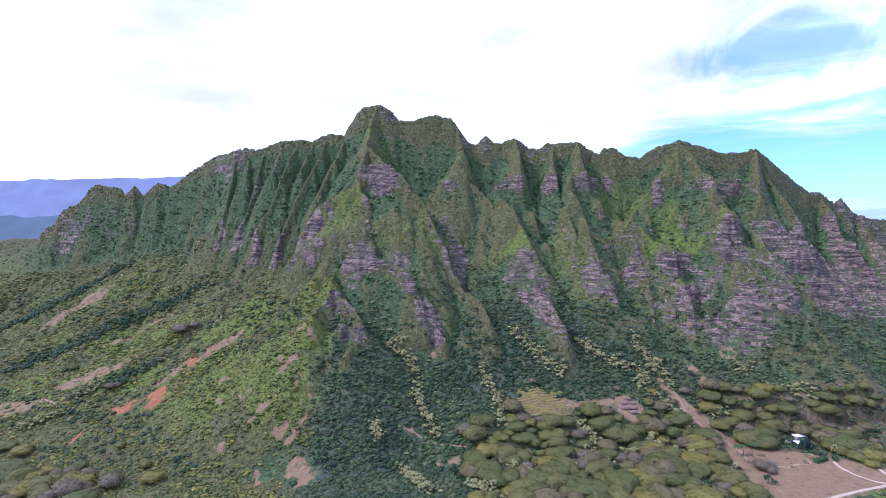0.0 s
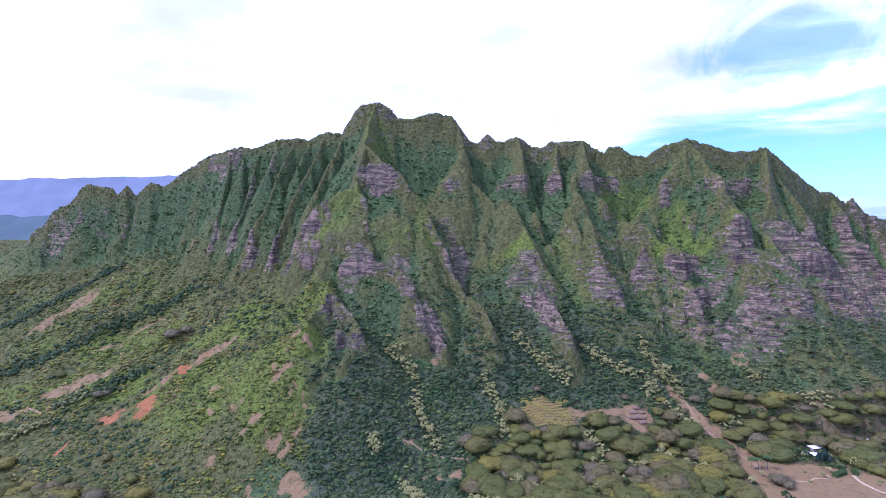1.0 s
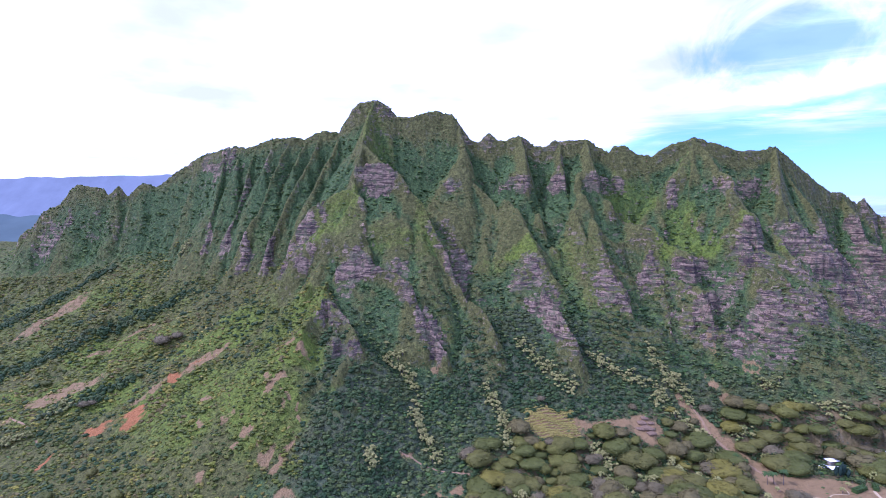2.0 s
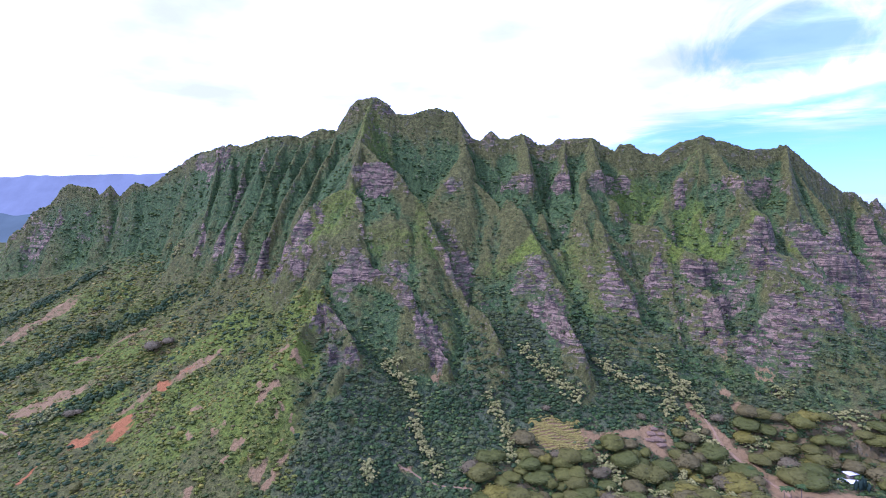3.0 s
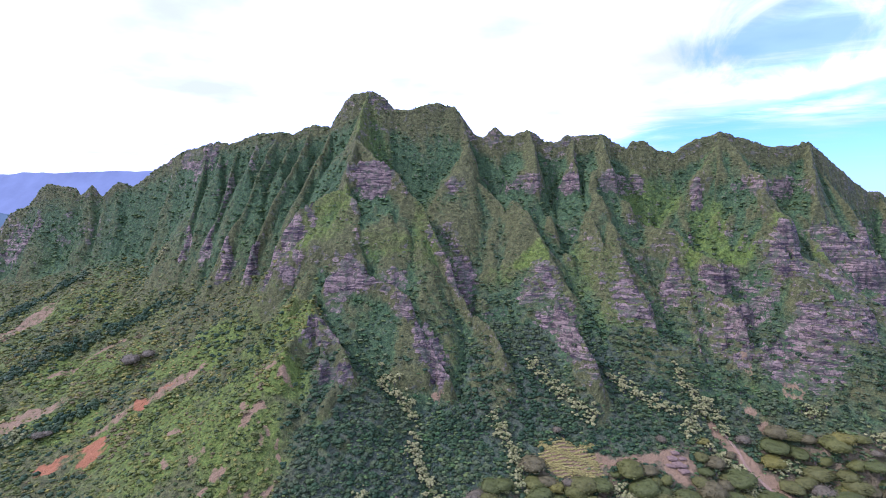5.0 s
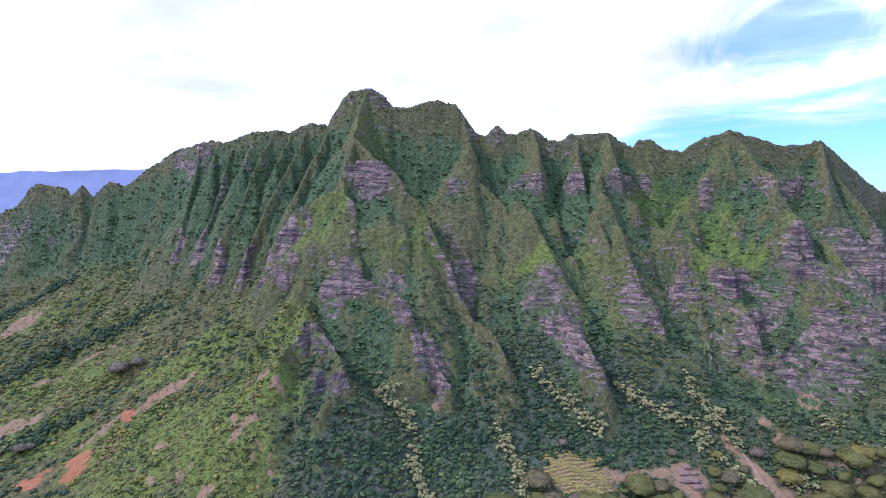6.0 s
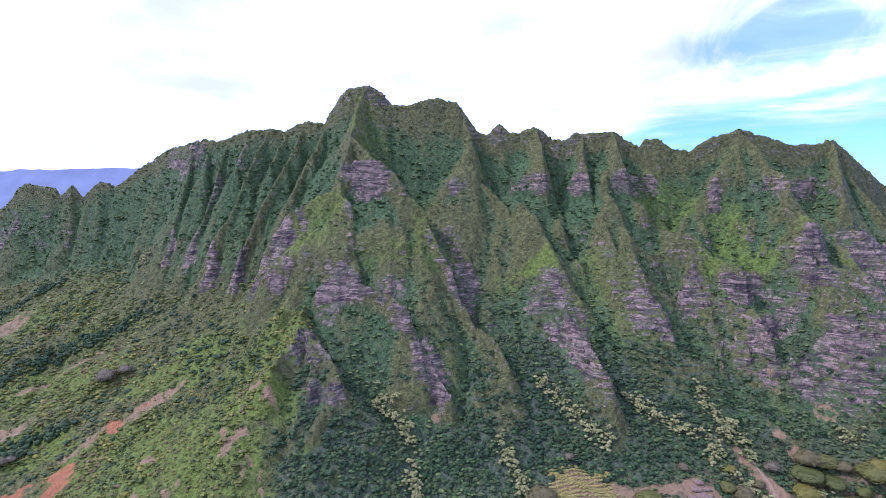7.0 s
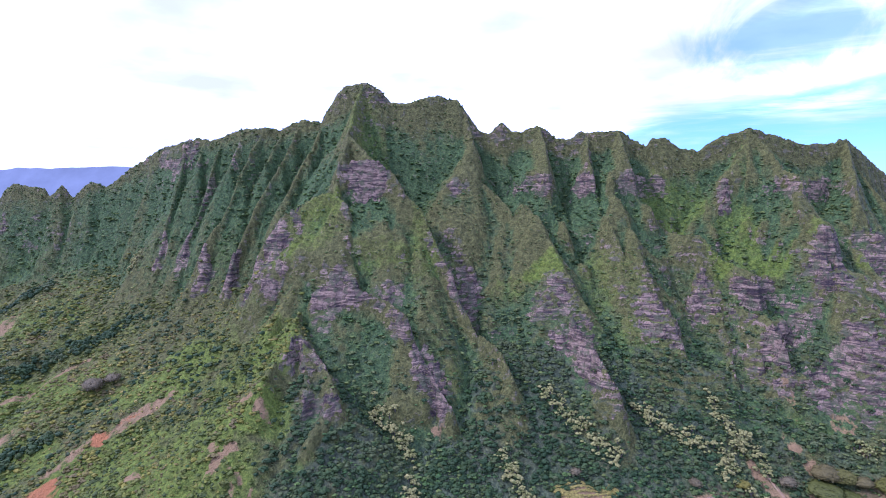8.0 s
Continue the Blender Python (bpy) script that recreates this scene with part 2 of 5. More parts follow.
# the flanks of some spurs: slope near the ridge, to what distance, slope below; factors for the west and east sides
SHAPE = {"flute_a": (1.7, 12, 1.9, 1.0, 1.0), "flute_b": (1.7, 12, 1.9, 1.0, 1.0), "flute_c": (1.7, 12, 1.9, 1.0, 1.0), "flute_d": (1.7, 12, 1.9, 1.0, 1.0), "knob": (4.2, 13, 1.6, 1.1, 0.55), "prow": (2.2, 16, 1.5, 0.85, 1.3), "bluff_edge": (2.1, 16, 1.45, 0.9, 1.5), "low_spur": (1.15, 18, 0.85, 0.7, 1.35), "prow_foot": (1.3, 16, 1.05, 0.65, 1.3), "bluff_lip": (4.8, 9, 1.0, 1.0, 1.0), "prow_side": (2.6, 9, 1.4, 1.0, 1.0), "prow_apron": (0.95, 20, 0.85, 0.9, 0.95), "cone": (2.3, 9, 1.3, 0.9, 1.3),
         "small_foot": (1.5, 12, 1.1, 0.9, 1.4), "spur_basin": (1.9, 14, 1.5, 1.2, 0.9), "spur_g_west": (1.6, 12, 1.5, 1.3, 0.6), "spur_g_nose": (1.5, 12, 1.4, 0.7, 1.2)}


def gutter_profile(d, steep, bend, easy):
    return np.where(d < bend, steep * d, steep * bend + easy * (d - bend))


def lay(best, px, py, line, steep, bend, easy, seed, ribs, west=1.0, east=1.0, tail=999.0):
    """Raises the land to a ridge that follows line, with side gullies that run off it."""
    run = seed * 137.0
    for (ax, ay, az), (bx, by, bz) in zip(line, line[1:]):
        dx, dy = bx - ax, by - ay
        length = math.hypot(dx, dy)
        reach = 20 + max(az, bz) / easy
        near = np.flatnonzero((px > min(ax, bx) - reach) & (px < max(ax, bx) + reach) & (py > min(ay, by) - reach) & (py < max(ay, by) + reach))
        qx, qy = px[near], py[near]
        t = np.clip(((qx - ax) * dx + (qy - ay) * dy) / length ** 2, 0, 1)
        d = np.hypot(qx - ax - t * dx, qy - ay - t * dy)
        s = run + t * length + 0.25 * d
        across = ((qx - ax) * dy - (qy - ay) * dx) / length / (d + 1.0)
        side = np.where(across > 0, 0.0, 57.0)
        wave = 11.0 if ribs > 3 else 26.0
        gully = np.abs(2 * lattice(s / wave + side, d / 60.0, 5) - 1) + 0.5 * np.abs(2 * lattice(s / (0.43 * wave) - side, d / 30.0, 9) - 1)
        z = az + t * (bz - az) - gutter_profile(d, steep, bend, easy) * (0.5 * (west + east) + 0.5 * (west - east) * np.clip(across, -1, 1))
        z = z - 1.6 * np.maximum(d - tail, 0) + ribs * (gully - 0.62) * ease(d, 1, 14)
        gain = z > best[near]
        best[near] = np.where(gain, z, best[near])
        run += length
    return run


def cut(best, px, py, line):
    """Cuts a gully along line into the land."""
    for (ax, ay, az), (bx, by, bz) in zip(line, line[1:]):
        dx, dy = bx - ax, by - ay
        near = np.flatnonzero((px > min(ax, bx) - 45) & (px < max(ax, bx) + 45) & (py > min(ay, by) - 25) & (py < max(ay, by) + 25))
        qx, qy = px[near], py[near]
        t = ((qx - ax) * dx + (qy - ay) * dy) / (dx * dx + dy * dy)
        beyond = np.maximum(np.maximum(-t, t - 1), 0) * math.hypot(dx, dy)
        t = np.clip(t, 0, 1)
        d = np.hypot(qx - ax - t * dx, qy - ay - t * dy)
        floor_z = az + t * (bz - az) + gutter_profile(d, 0.95, 14, 1.5)
        drop = np.clip(best[near] - np.maximum(floor_z, az * (1 - t) + bz * t), 0, 60)
        crest = CREST_WEST + CREST_MIDDLE + CREST_EAST + CREST_HEAD
        below = np.interp(qx, [p[0] for p in crest], [p[1] for p in crest]) - qy
        best[near] -= 30 * (1 - np.exp(-drop / 30)) * ease(below, 22, 60) * (1 - ease(beyond, 0, 20))


def foot_at(x):
    return np.interp(x, FOOT_X, FOOT_Y), np.interp(x, FOOT_X, FOOT_Z), np.interp(x, FOOT_X, FOOT_L)


def apron(x, y):
    """The gentle land below the cliffs, down to the plain."""
    yf, zf, run = foot_at(x)
    d = yf - y
    slope = np.clip(1 - d / run, 0, 1.6)
    front = (zf + 7) * slope ** 1.35 - 7
    front = np.where(d < 0, zf - 0.5 * d, front)
    back = zf - 0.9 * np.maximum(y - yf - 150, 0)
    return np.maximum(np.minimum(front, back), -7)


def land(x, y):
    """Height of the land at flat arrays x and y, the cliff share and the share of hard beds."""
    wx = x + 4.5 * rough(x, y, 34, 4, 21, 0.6)
    wy = y + 4.0 * rough(x, y, 34, 4, 31, 0.6)
    best = np.full(x.shape, -400.0)
    for k, line in enumerate((CREST_WEST, CREST_MIDDLE, CREST_EAST, CREST_HEAD)):
        lay(best, wx, wy, line, (2.6, 2.8, 3.0, 3.0)[k], 46, (2.3, 2.6, 2.7, 2.7)[k], k + 1, 2.4)
    west_crest = [p for p in CREST_WEST + CREST_MIDDLE[1:] if p[0] < -150]
    lay(best, wx, wy, west_crest, 2.55, 46, 2.3, 5, 2.4)
    for k, (name, line) in enumerate(SPURS.items()):
        steep, bend, easy, west, east = SHAPE.get(name, (1.9, 16, 1.35, 0.82, 1.6 if line[0][0] < 210 else 1.3) if line[0][0] > 0 else (2.1, 16, 1.45, 1.15, 1.05))
        lay(best, wx, wy, line, steep, bend, easy, k + 9, 3.0 if steep > 1.5 or name == "low_spur" else 1.5, west, east, 42.0 if name in ("knob", "bluff_lip", "prow_side") else 999.0)
    crest = CREST_WEST + CREST_MIDDLE
    for k, rx in enumerate(RIBS):
        top = np.interp(rx, [p[0] for p in crest], [p[1] for p in crest]), np.interp(rx, [p[0] for p in crest], [p[2] for p in crest])
        yf, zf, run = foot_at(rx)
        bow = 0.35 + 0.2 * hashed(k, 3, 1)
        lean = -4 - 7 * hashed(k, 7, 2)
        mid = (rx + 0.35 * lean, top[0] + (yf - top[0]) * bow, top[1] + (zf - top[1]) * (bow + 0.06) - 4)
        low = (rx + lean, yf - 6, zf - 6 + 10 * hashed(k, 1, 4))
        far = (rx + 2.4 * lean, yf - 80, float(apron(np.array([rx + 2.4 * lean]), np.array([yf - 80.0]))[0]) + 4)
        lay(best, wx, wy, ((rx, top[0], top[1] - 3), mid, low), 1.9, 12, 1.75, k + 40, 2.0)
        if rx < -420:
            lay(best, wx, wy, (low, far), 0.6, 10, 0.5, k + 70, 1.0)
    for name, line in VALLEYS.items():
        cut(best, wx, wy, line)
    base = apron(x, y)
    base = base + ease(base, -7, 60) * (7 * rough(x, y, 90, 3, 51) + 3.0 * np.abs(rough(x + 0.3 * y, y * 0.35, 22, 2, 61)))
    # long low ridges run down the western apron
    base = base + ease(base, 0, 50) * ease(-x, 130, 260) * 15 * (0.5 - np.abs(rough((0.79 * y - 0.61 * x) / 1.0, (0.79 * x + 0.61 * y) / 5.0, 60, 2, 57)))
    # soft join between talus and cliff
    soft = 9.0
    h = np.clip(0.5 + 0.5 * (best - base) / soft, 0, 1)
    z = base * (1 - h) + best * h + soft * h * (1 - h)
    cliff = h * ease(z, 18, 50)
    # beds of lava: hard layers stand as cliff bands, thin ones as ledges
    wobble = 9 * rough(x, y, 80, 3, 81)
    band = 0.0 * z
    for level, width, low_x, high_x, seed, amount in BEDS:
        patch = ease(x, low_x - 20, low_x + 20) * (1 - ease(x, high_x - 20, high_x + 20)) * ease(rough(x, y * 0.5, 45, 3, seed), -0.12 - 0.5 * (amount == 1.0), 0.28 - 0.5 * (amount == 1.0))
        u = (z + wobble - level) / width
        hard = cliff * patch * amount * ease(best - base, 5, 16)
        z = z + hard * 1.7 * width * u * np.exp(-u * u / 2)
        band = np.maximum(band, hard * (1 - ease(np.abs(u), 0.7, 1.5)))
    z = z + cliff * (2.6 * rough(x, y, 16, 4, 91) + 0.9 * rough(x, y, 4.5, 2, 95)) + (1 - cliff) * 0.6 * rough(x, y, 12, 3, 97)
    # far land: low hills to the west, the shore to the east
    away = ease(np.hypot(np.maximum(np.abs(x) - 760, 0), np.maximum(np.maximum(y - 1000, 250 - y), 0)), 0, 600)
    hills = 60 + 110 * rough(x, y, 900, 4, 101) + 0.045 * np.maximum(-x, 0)
    hills = np.where(x > 300, hills - 0.3 * (x - 300), hills)
    hills = np.where(y < 900, hills * 0.1 - 8, hills)
    hills = np.where((x < 0) & (y > 900), np.minimum(hills, 40), hills)
    hills = np.clip(hills, -40, 330)
    return z * (1 - away) + hills * away, cliff * (1 - away), band


def spaced(core_low, core_high, step, far_low, far_high, growth):
    line = list(np.arange(core_low, core_high + step / 2, step))
    for sign, end, limit in ((1, core_high, far_high), (-1, core_low, far_low)):
        gap, at = step, end
        while (limit - at) * sign > 0:
            gap *= growth
            at += sign * gap
            line.append(at)
    return np.array(sorted(line))


GRID_X = spaced(-770, 770, STEP_X, -5200, 5200, 1.12)
GRID_Y = np.concatenate((spaced(405, 600, 2.4, -1500, 600, 1.12)[:-1], spaced(600, 905, STEP_Y, 600, 5200, 1.12)))
GX, GY = np.meshgrid(GRID_X, GRID_Y)
flat_z, flat_cliff, flat_band = land(GX.ravel(), GY.ravel())
GZ, CLIFF, BAND = (a.reshape(GX.shape) for a in (flat_z, flat_cliff, flat_band))


def runoff(z, heights):
    """How much land drains through each grid cell, each draining to its lowest neighbour."""
    rows, cols = z.shape
    index = np.arange(z.size).reshape(z.shape)
    fall, to = np.zeros(z.shape), index.copy()
    for dj, di in ((0, 1), (0, -1), (1, 0), (-1, 0), (1, 1), (1, -1), (-1, 1), (-1, -1)):
        here = (slice(max(0, -dj), rows - max(0, dj)), slice(max(0, -di), cols - max(0, di)))
        there = (slice(max(0, dj), rows + min(0, dj)), slice(max(0, di), cols + min(0, di)))
        reach = np.hypot(heights[there[0]] - heights[here[0]], di * STEP_X)
        drop = (z[here] - z[there]) / reach[:, None]
        better = drop > fall[here]
        fall[here] = np.where(better, drop, fall[here])
        to[here] = np.where(better, index[there], to[here])
    area, target = [1.0] * z.size, to.ravel().tolist()
    for cell in np.argsort(-z.ravel()).tolist():
        other = target[cell]
        if other != cell:
            area[other] += area[cell]
    return np.array(area).reshape(z.shape)


def blurred(field, times=1):
    for _ in range(times):
        f = np.pad(field, 1, mode="edge")
        field = 0.25 * f[1:-1, 1:-1] + 0.125 * (f[:-2, 1:-1] + f[2:, 1:-1] + f[1:-1, :-2] + f[1:-1, 2:]) + 0.0625 * (f[:-2, :-2] + f[:-2, 2:] + f[2:, :-2] + f[2:, 2:])
    return field


def weathered():
    """Rain cuts gullies into the steep land."""
    core = np.ix_((GRID_Y > 404) & (GRID_Y < 906), (GRID_X > -771) & (GRID_X < 771))
    z, share = GZ[core], (1 - 0.45 * ease(GX[core], -80, 60)) * ease(GZ[core], 5, 80) * (0.4 + 0.6 * CLIFF[core] * ease(GZ[core], 70, 150))
    rugged = rough(GX[core], GY[core], 26, 3, 77)
    wet = np.zeros(z.shape)
    for depth, soft, bumps in ((0.9, 12, 5.0), (0.8, 5, 2.0), (0.45, 1, 0.8)):
        wet = np.minimum(runoff(blurred(z, soft) + bumps * rugged, GRID_Y[core[0].ravel()]), 500.0)
        z = z - share * blurred(depth * (wet ** 0.36 - 1), soft)
    GZ[core] = z


weathered()
SWELL = GZ - blurred(GZ, 70)


def boxed(field, radius, axis):
    total = np.cumsum(np.pad(field, [(radius + 1, radius) if a == axis else (0, 0) for a in (0, 1)], mode="edge"), axis=axis)
    width = 2 * radius + 1
    if axis == 0:
        return (total[width:] - total[:-width]) / width
    return (total[:, width:] - total[:, :-width]) / width


def wide_mean(field):
    for _ in range(2):
        field = boxed(boxed(field, 18, 0), 13, 1)
    return field


# how far a place stands above (or lies below) the land around it
RIDGE = GZ - wide_mean(GZ)
# thin beds of lava show as ledges on the bare slopes
LEDGES = CLIFF * (0.2 + 0.8 * ease(GX, -60, 230)) * ease(GZ, 45, 75) * (1 - 0.6 * ease(GZ, 200, 250)) * ease(rough(GX, GY, 30, 2, 87), -0.6, 0.2)
LEVEL = GZ + 9 * rough(GX, GY, 80, 3, 81) + 2.2 * rough(GX, GY, 9, 2, 89)
GZ += LEDGES * (1.3 * np.sin(2 * math.pi * LEVEL / 7.3 + 2.5 * rough(GX, GY, 20, 2, 83)) + 0.5 * np.sin(2 * math.pi * LEVEL / 3.1 + GX / 40))
# shrubs and tree tops roughen the green land
GREEN = (1 - np.clip(BAND * 1.5, 0, 1)) * ease(GZ, -7, 20)
GZ += GREEN * (0.9 * (0.5 - np.abs(rough(GX, GY, 6.0, 2, 401))) + 0.9 * (0.5 - np.abs(rough(GX, GY, 3.6, 1, 411))))
SLOPE = np.hypot(np.gradient(GZ, GRID_X, axis=1), np.gradient(GZ, GRID_Y, axis=0))


def sample(field, x, y):
    """A grid field at any x, y."""
    i = np.clip(np.searchsorted(GRID_X, x) - 1, 0, len(GRID_X) - 2)
    j = np.clip(np.searchsorted(GRID_Y, y) - 1, 0, len(GRID_Y) - 2)
    u = (x - GRID_X[i]) / (GRID_X[i + 1] - GRID_X[i])
    v = (y - GRID_Y[j]) / (GRID_Y[j + 1] - GRID_Y[j])
    return (field[j, i] * (1 - u) + field[j, i + 1] * u) * (1 - v) + (field[j + 1, i] * (1 - u) + field[j + 1, i + 1] * u) * v


def mesh_from(name, points, faces, material, smooth=True):
    """A mesh from arrays of points and of equal-sided faces."""
    points, faces = np.asarray(points, np.float32), np.asarray(faces, np.int32)
    mesh = bpy.data.meshes.new(name)
    mesh.vertices.add(len(points))
    mesh.vertices.foreach_set("co", points.ravel())
    sides = faces.shape[1]
    mesh.loops.add(faces.size)
    mesh.loops.foreach_set("vertex_index", faces.ravel())
    mesh.polygons.add(len(faces))
    mesh.polygons.foreach_set("loop_start", np.arange(0, faces.size, sides, dtype=np.int32))
    mesh.polygons.foreach_set("loop_total", np.full(len(faces), sides, np.int32))
    mesh.update(calc_edges=True)
    mesh.polygons.foreach_set("use_smooth", np.full(len(faces), smooth))
    mesh.materials.append(material)
    return mesh


def give(mesh, name, values):
    mesh.attributes.new(name, "FLOAT", "POINT").data.foreach_set("value", np.asarray(values, np.float32).ravel())


# ---- materials ----
def material(name, rough_value=0.9):
    made = bpy.data.materials.new(name)
    made.use_nodes = True
    tree = made.node_tree
    tree.nodes.clear()
    shader = node(tree, "ShaderNodeBsdfPrincipled", Roughness=rough_value)
    shader.inputs["Specular IOR Level"].default_value = 0.12
    out = tree.nodes.new("ShaderNodeOutputMaterial")
    link(tree, shader.outputs[0], out.inputs[0])
    return made, tree, shader


def grain(tree, size, detail=4.0, roughness=0.55, stretch=None, distortion=0.0):
    """Noise at a size in metres, in world space."""
    spot = tree.nodes.new("ShaderNodeNewGeometry")
    source = spot.outputs["Position"]
    if stretch:
        scale = tree.nodes.new("ShaderNodeMapping")
        scale.inputs["Scale"].default_value = stretch
        link(tree, source, scale.inputs[0])
        source = scale.outputs[0]
    made = node(tree, "ShaderNodeTexNoise", Scale=1.0 / size, Detail=detail, Roughness=roughness, Distortion=distortion)
    link(tree, source, made.inputs["Vector"])
    return made.outputs[0]


def share(tree, name):
    made = tree.nodes.new("ShaderNodeAttribute")
    made.attribute_name = name
    return made.outputs["Fac"]


def relief(tree, shader, height, strength, distance):
    made = node(tree, "ShaderNodeBump", Strength=strength, Distance=distance)
    link(tree, height, made.inputs["Height"])
    link(tree, made.outputs[0], shader.inputs["Normal"])


def land_material():
    made, tree, shader = material("hillside", 0.7)
    wide, fine, tiny = grain(tree, 42, 3), grain(tree, 7, 5, 0.6), grain(tree, 1.6, 4, 0.65)
    speck = ramp(tree, tiny, ((0.36, 0.0), (0.64, 1.0)))
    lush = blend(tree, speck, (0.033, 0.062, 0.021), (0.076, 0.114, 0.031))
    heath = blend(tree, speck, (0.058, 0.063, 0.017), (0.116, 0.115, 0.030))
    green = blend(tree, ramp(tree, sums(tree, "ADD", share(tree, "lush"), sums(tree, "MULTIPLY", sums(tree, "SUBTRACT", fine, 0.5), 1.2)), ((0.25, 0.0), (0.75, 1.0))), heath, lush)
    # grass colour, also used to paint sunlit patches on the slopes
    lawn = blend(tree, speck, (0.068, 0.106, 0.010), (0.140, 0.174, 0.016))
    green = blend(tree, ramp(tree, sums(tree, "ADD", share(tree, "lawn"), sums(tree, "MULTIPLY", sums(tree, "SUBTRACT", fine, 0.5), 1.4)), ((0.3, 0.0), (0.9, 0.8))), green, lawn)
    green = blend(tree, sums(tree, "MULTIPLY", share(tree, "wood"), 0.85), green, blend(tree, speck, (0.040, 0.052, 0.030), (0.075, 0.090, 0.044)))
    clumps = grain(tree, 4.0, 5, 0.62)
    green = blend(tree, 1.0, green, ramp(tree, clumps, ((0.34, 0.62), (0.66, 1.42))), "MULTIPLY")
    litter = blend(tree, ramp(tree, fine, ((0.35, 0.0), (0.65, 1.0))), (0.078, 0.068, 0.024), (0.195, 0.142, 0.062))
    green = blend(tree, ramp(tree, sums(tree, "ADD", share(tree, "litter"), sums(tree, "MULTIPLY", sums(tree, "SUBTRACT", wide, 0.5), 1.2)), ((0.3, 0.0), (0.7, 0.9))), green, litter)
    bedding = grain(tree, 4.6, 8, 0.72, (0.26, 0.26, 1.0), 0.8)
    cracks = grain(tree, 4.4, 6, 0.7, (1.0, 1.0, 0.6), 0.8)
    strata = grain(tree, 2.6, 5, 0.65, (0.06, 0.06, 1.0), 0.35)
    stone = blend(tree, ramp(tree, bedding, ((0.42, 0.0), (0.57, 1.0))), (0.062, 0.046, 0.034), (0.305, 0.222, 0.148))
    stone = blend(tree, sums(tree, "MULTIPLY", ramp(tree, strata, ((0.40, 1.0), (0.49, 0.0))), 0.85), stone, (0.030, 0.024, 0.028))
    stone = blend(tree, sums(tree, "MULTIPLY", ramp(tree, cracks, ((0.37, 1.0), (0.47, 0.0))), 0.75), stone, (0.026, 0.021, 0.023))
    stone = blend(tree, sums(tree, "MULTIPLY", ramp(tree, fine, ((0.50, 0.0), (0.62, 1.0))), 0.8), stone, (0.085, 0.098, 0.045))
    edge = sums(tree, "ADD", share(tree, "rock"), sums(tree, "MULTIPLY", sums(tree, "SUBTRACT", fine, 0.5), 2.0))
    edge = sums(tree, "ADD", edge, sums(tree, "MULTIPLY", sums(tree, "SUBTRACT", bedding, 0.5), 0.9))
    edge = sums(tree, "ADD", edge, sums(tree, "MULTIPLY", sums(tree, "SUBTRACT", clumps, 0.5), 0.9))
    facing = tree.nodes.new("ShaderNodeNewGeometry")
    upward = tree.nodes.new("ShaderNodeSeparateXYZ")
    link(tree, facing.outputs["True Normal"], upward.inputs[0])
    edge = sums(tree, "ADD", edge, sums(tree, "MULTIPLY", sums(tree, "SUBTRACT", 0.48, upward.outputs[2]), 0.9))
    colour = blend(tree, ramp(tree, edge, ((0.38, 0.0), (0.58, 1.0))), green, stone)
    patch = sums(tree, "ADD", sums(tree, "MULTIPLY", sums(tree, "SUBTRACT", fine, 0.5), 1.9), sums(tree, "MULTIPLY", sums(tree, "SUBTRACT", tiny, 0.5), 0.8))
    dry = blend(tree, fine, (0.168, 0.112, 0.046), (0.275, 0.186, 0.080))
    colour = blend(tree, ramp(tree, sums(tree, "ADD", share(tree, "dry"), patch), ((0.42, 0.0), (0.75, 1.0))), colour, dry)
    red = blend(tree, fine, (0.22, 0.088, 0.030), (0.36, 0.160, 0.050))
    colour = blend(tree, ramp(tree, sums(tree, "ADD", share(tree, "red"), patch), ((0.38, 0.0), (0.85, 1.0))), colour, red)
    link(tree, colour, shader.inputs["Base Color"])
    bump = sums(tree, "ADD", sums(tree, "MULTIPLY", clumps, 1.8), sums(tree, "ADD", tiny, sums(tree, "MULTIPLY", sums(tree, "ADD", sums(tree, "MULTIPLY", strata, 1.5), sums(tree, "ADD", bedding, cracks)), share(tree, "rock"))))
    relief(tree, shader, bump, 0.9, 2.0)
    return made


def leaf_material(name, tones, gloss=0.15):
    """Leaves: each clump has a tone of its own, picked from a row of colours, with lighter and darker sprays."""
    made, tree, shader = material(name, 0.6)
    shader.inputs["Specular IOR Level"].default_value = gloss
    fine = grain(tree, 1.3, 4, 0.6)
    step = 1.0 / max(1, len(tones) - 1)
    colour = ramp(tree, share(tree, "tone"), [(k * step, c) for k, c in enumerate(tones)])
    shade = ramp(tree, fine, ((0.32, 0.78), (0.68, 1.26)))
    link(tree, blend(tree, 1.0, colour, shade, "MULTIPLY"), shader.inputs["Base Color"])
    relief(tree, shader, grain(tree, 0.9, 4, 0.65), 0.8, 0.8)
    return made


def plain_material(name, dark, light, size, roughness=0.8, metal=0.0):
    """A surface with grain and faint stains."""
    made, tree, shader = material(name, roughness)
    shader.inputs["Metallic"].default_value = metal
    stains = sums(tree, "ADD", sums(tree, "MULTIPLY", grain(tree, size, 4), 0.7), sums(tree, "MULTIPLY", grain(tree, size * 0.12, 3), 0.3))
    link(tree, blend(tree, ramp(tree, stains, ((0.3, 0.0), (0.7, 1.0))), dark, light), shader.inputs["Base Color"])
    relief(tree, shader, stains, 0.3, 0.1)
    return made


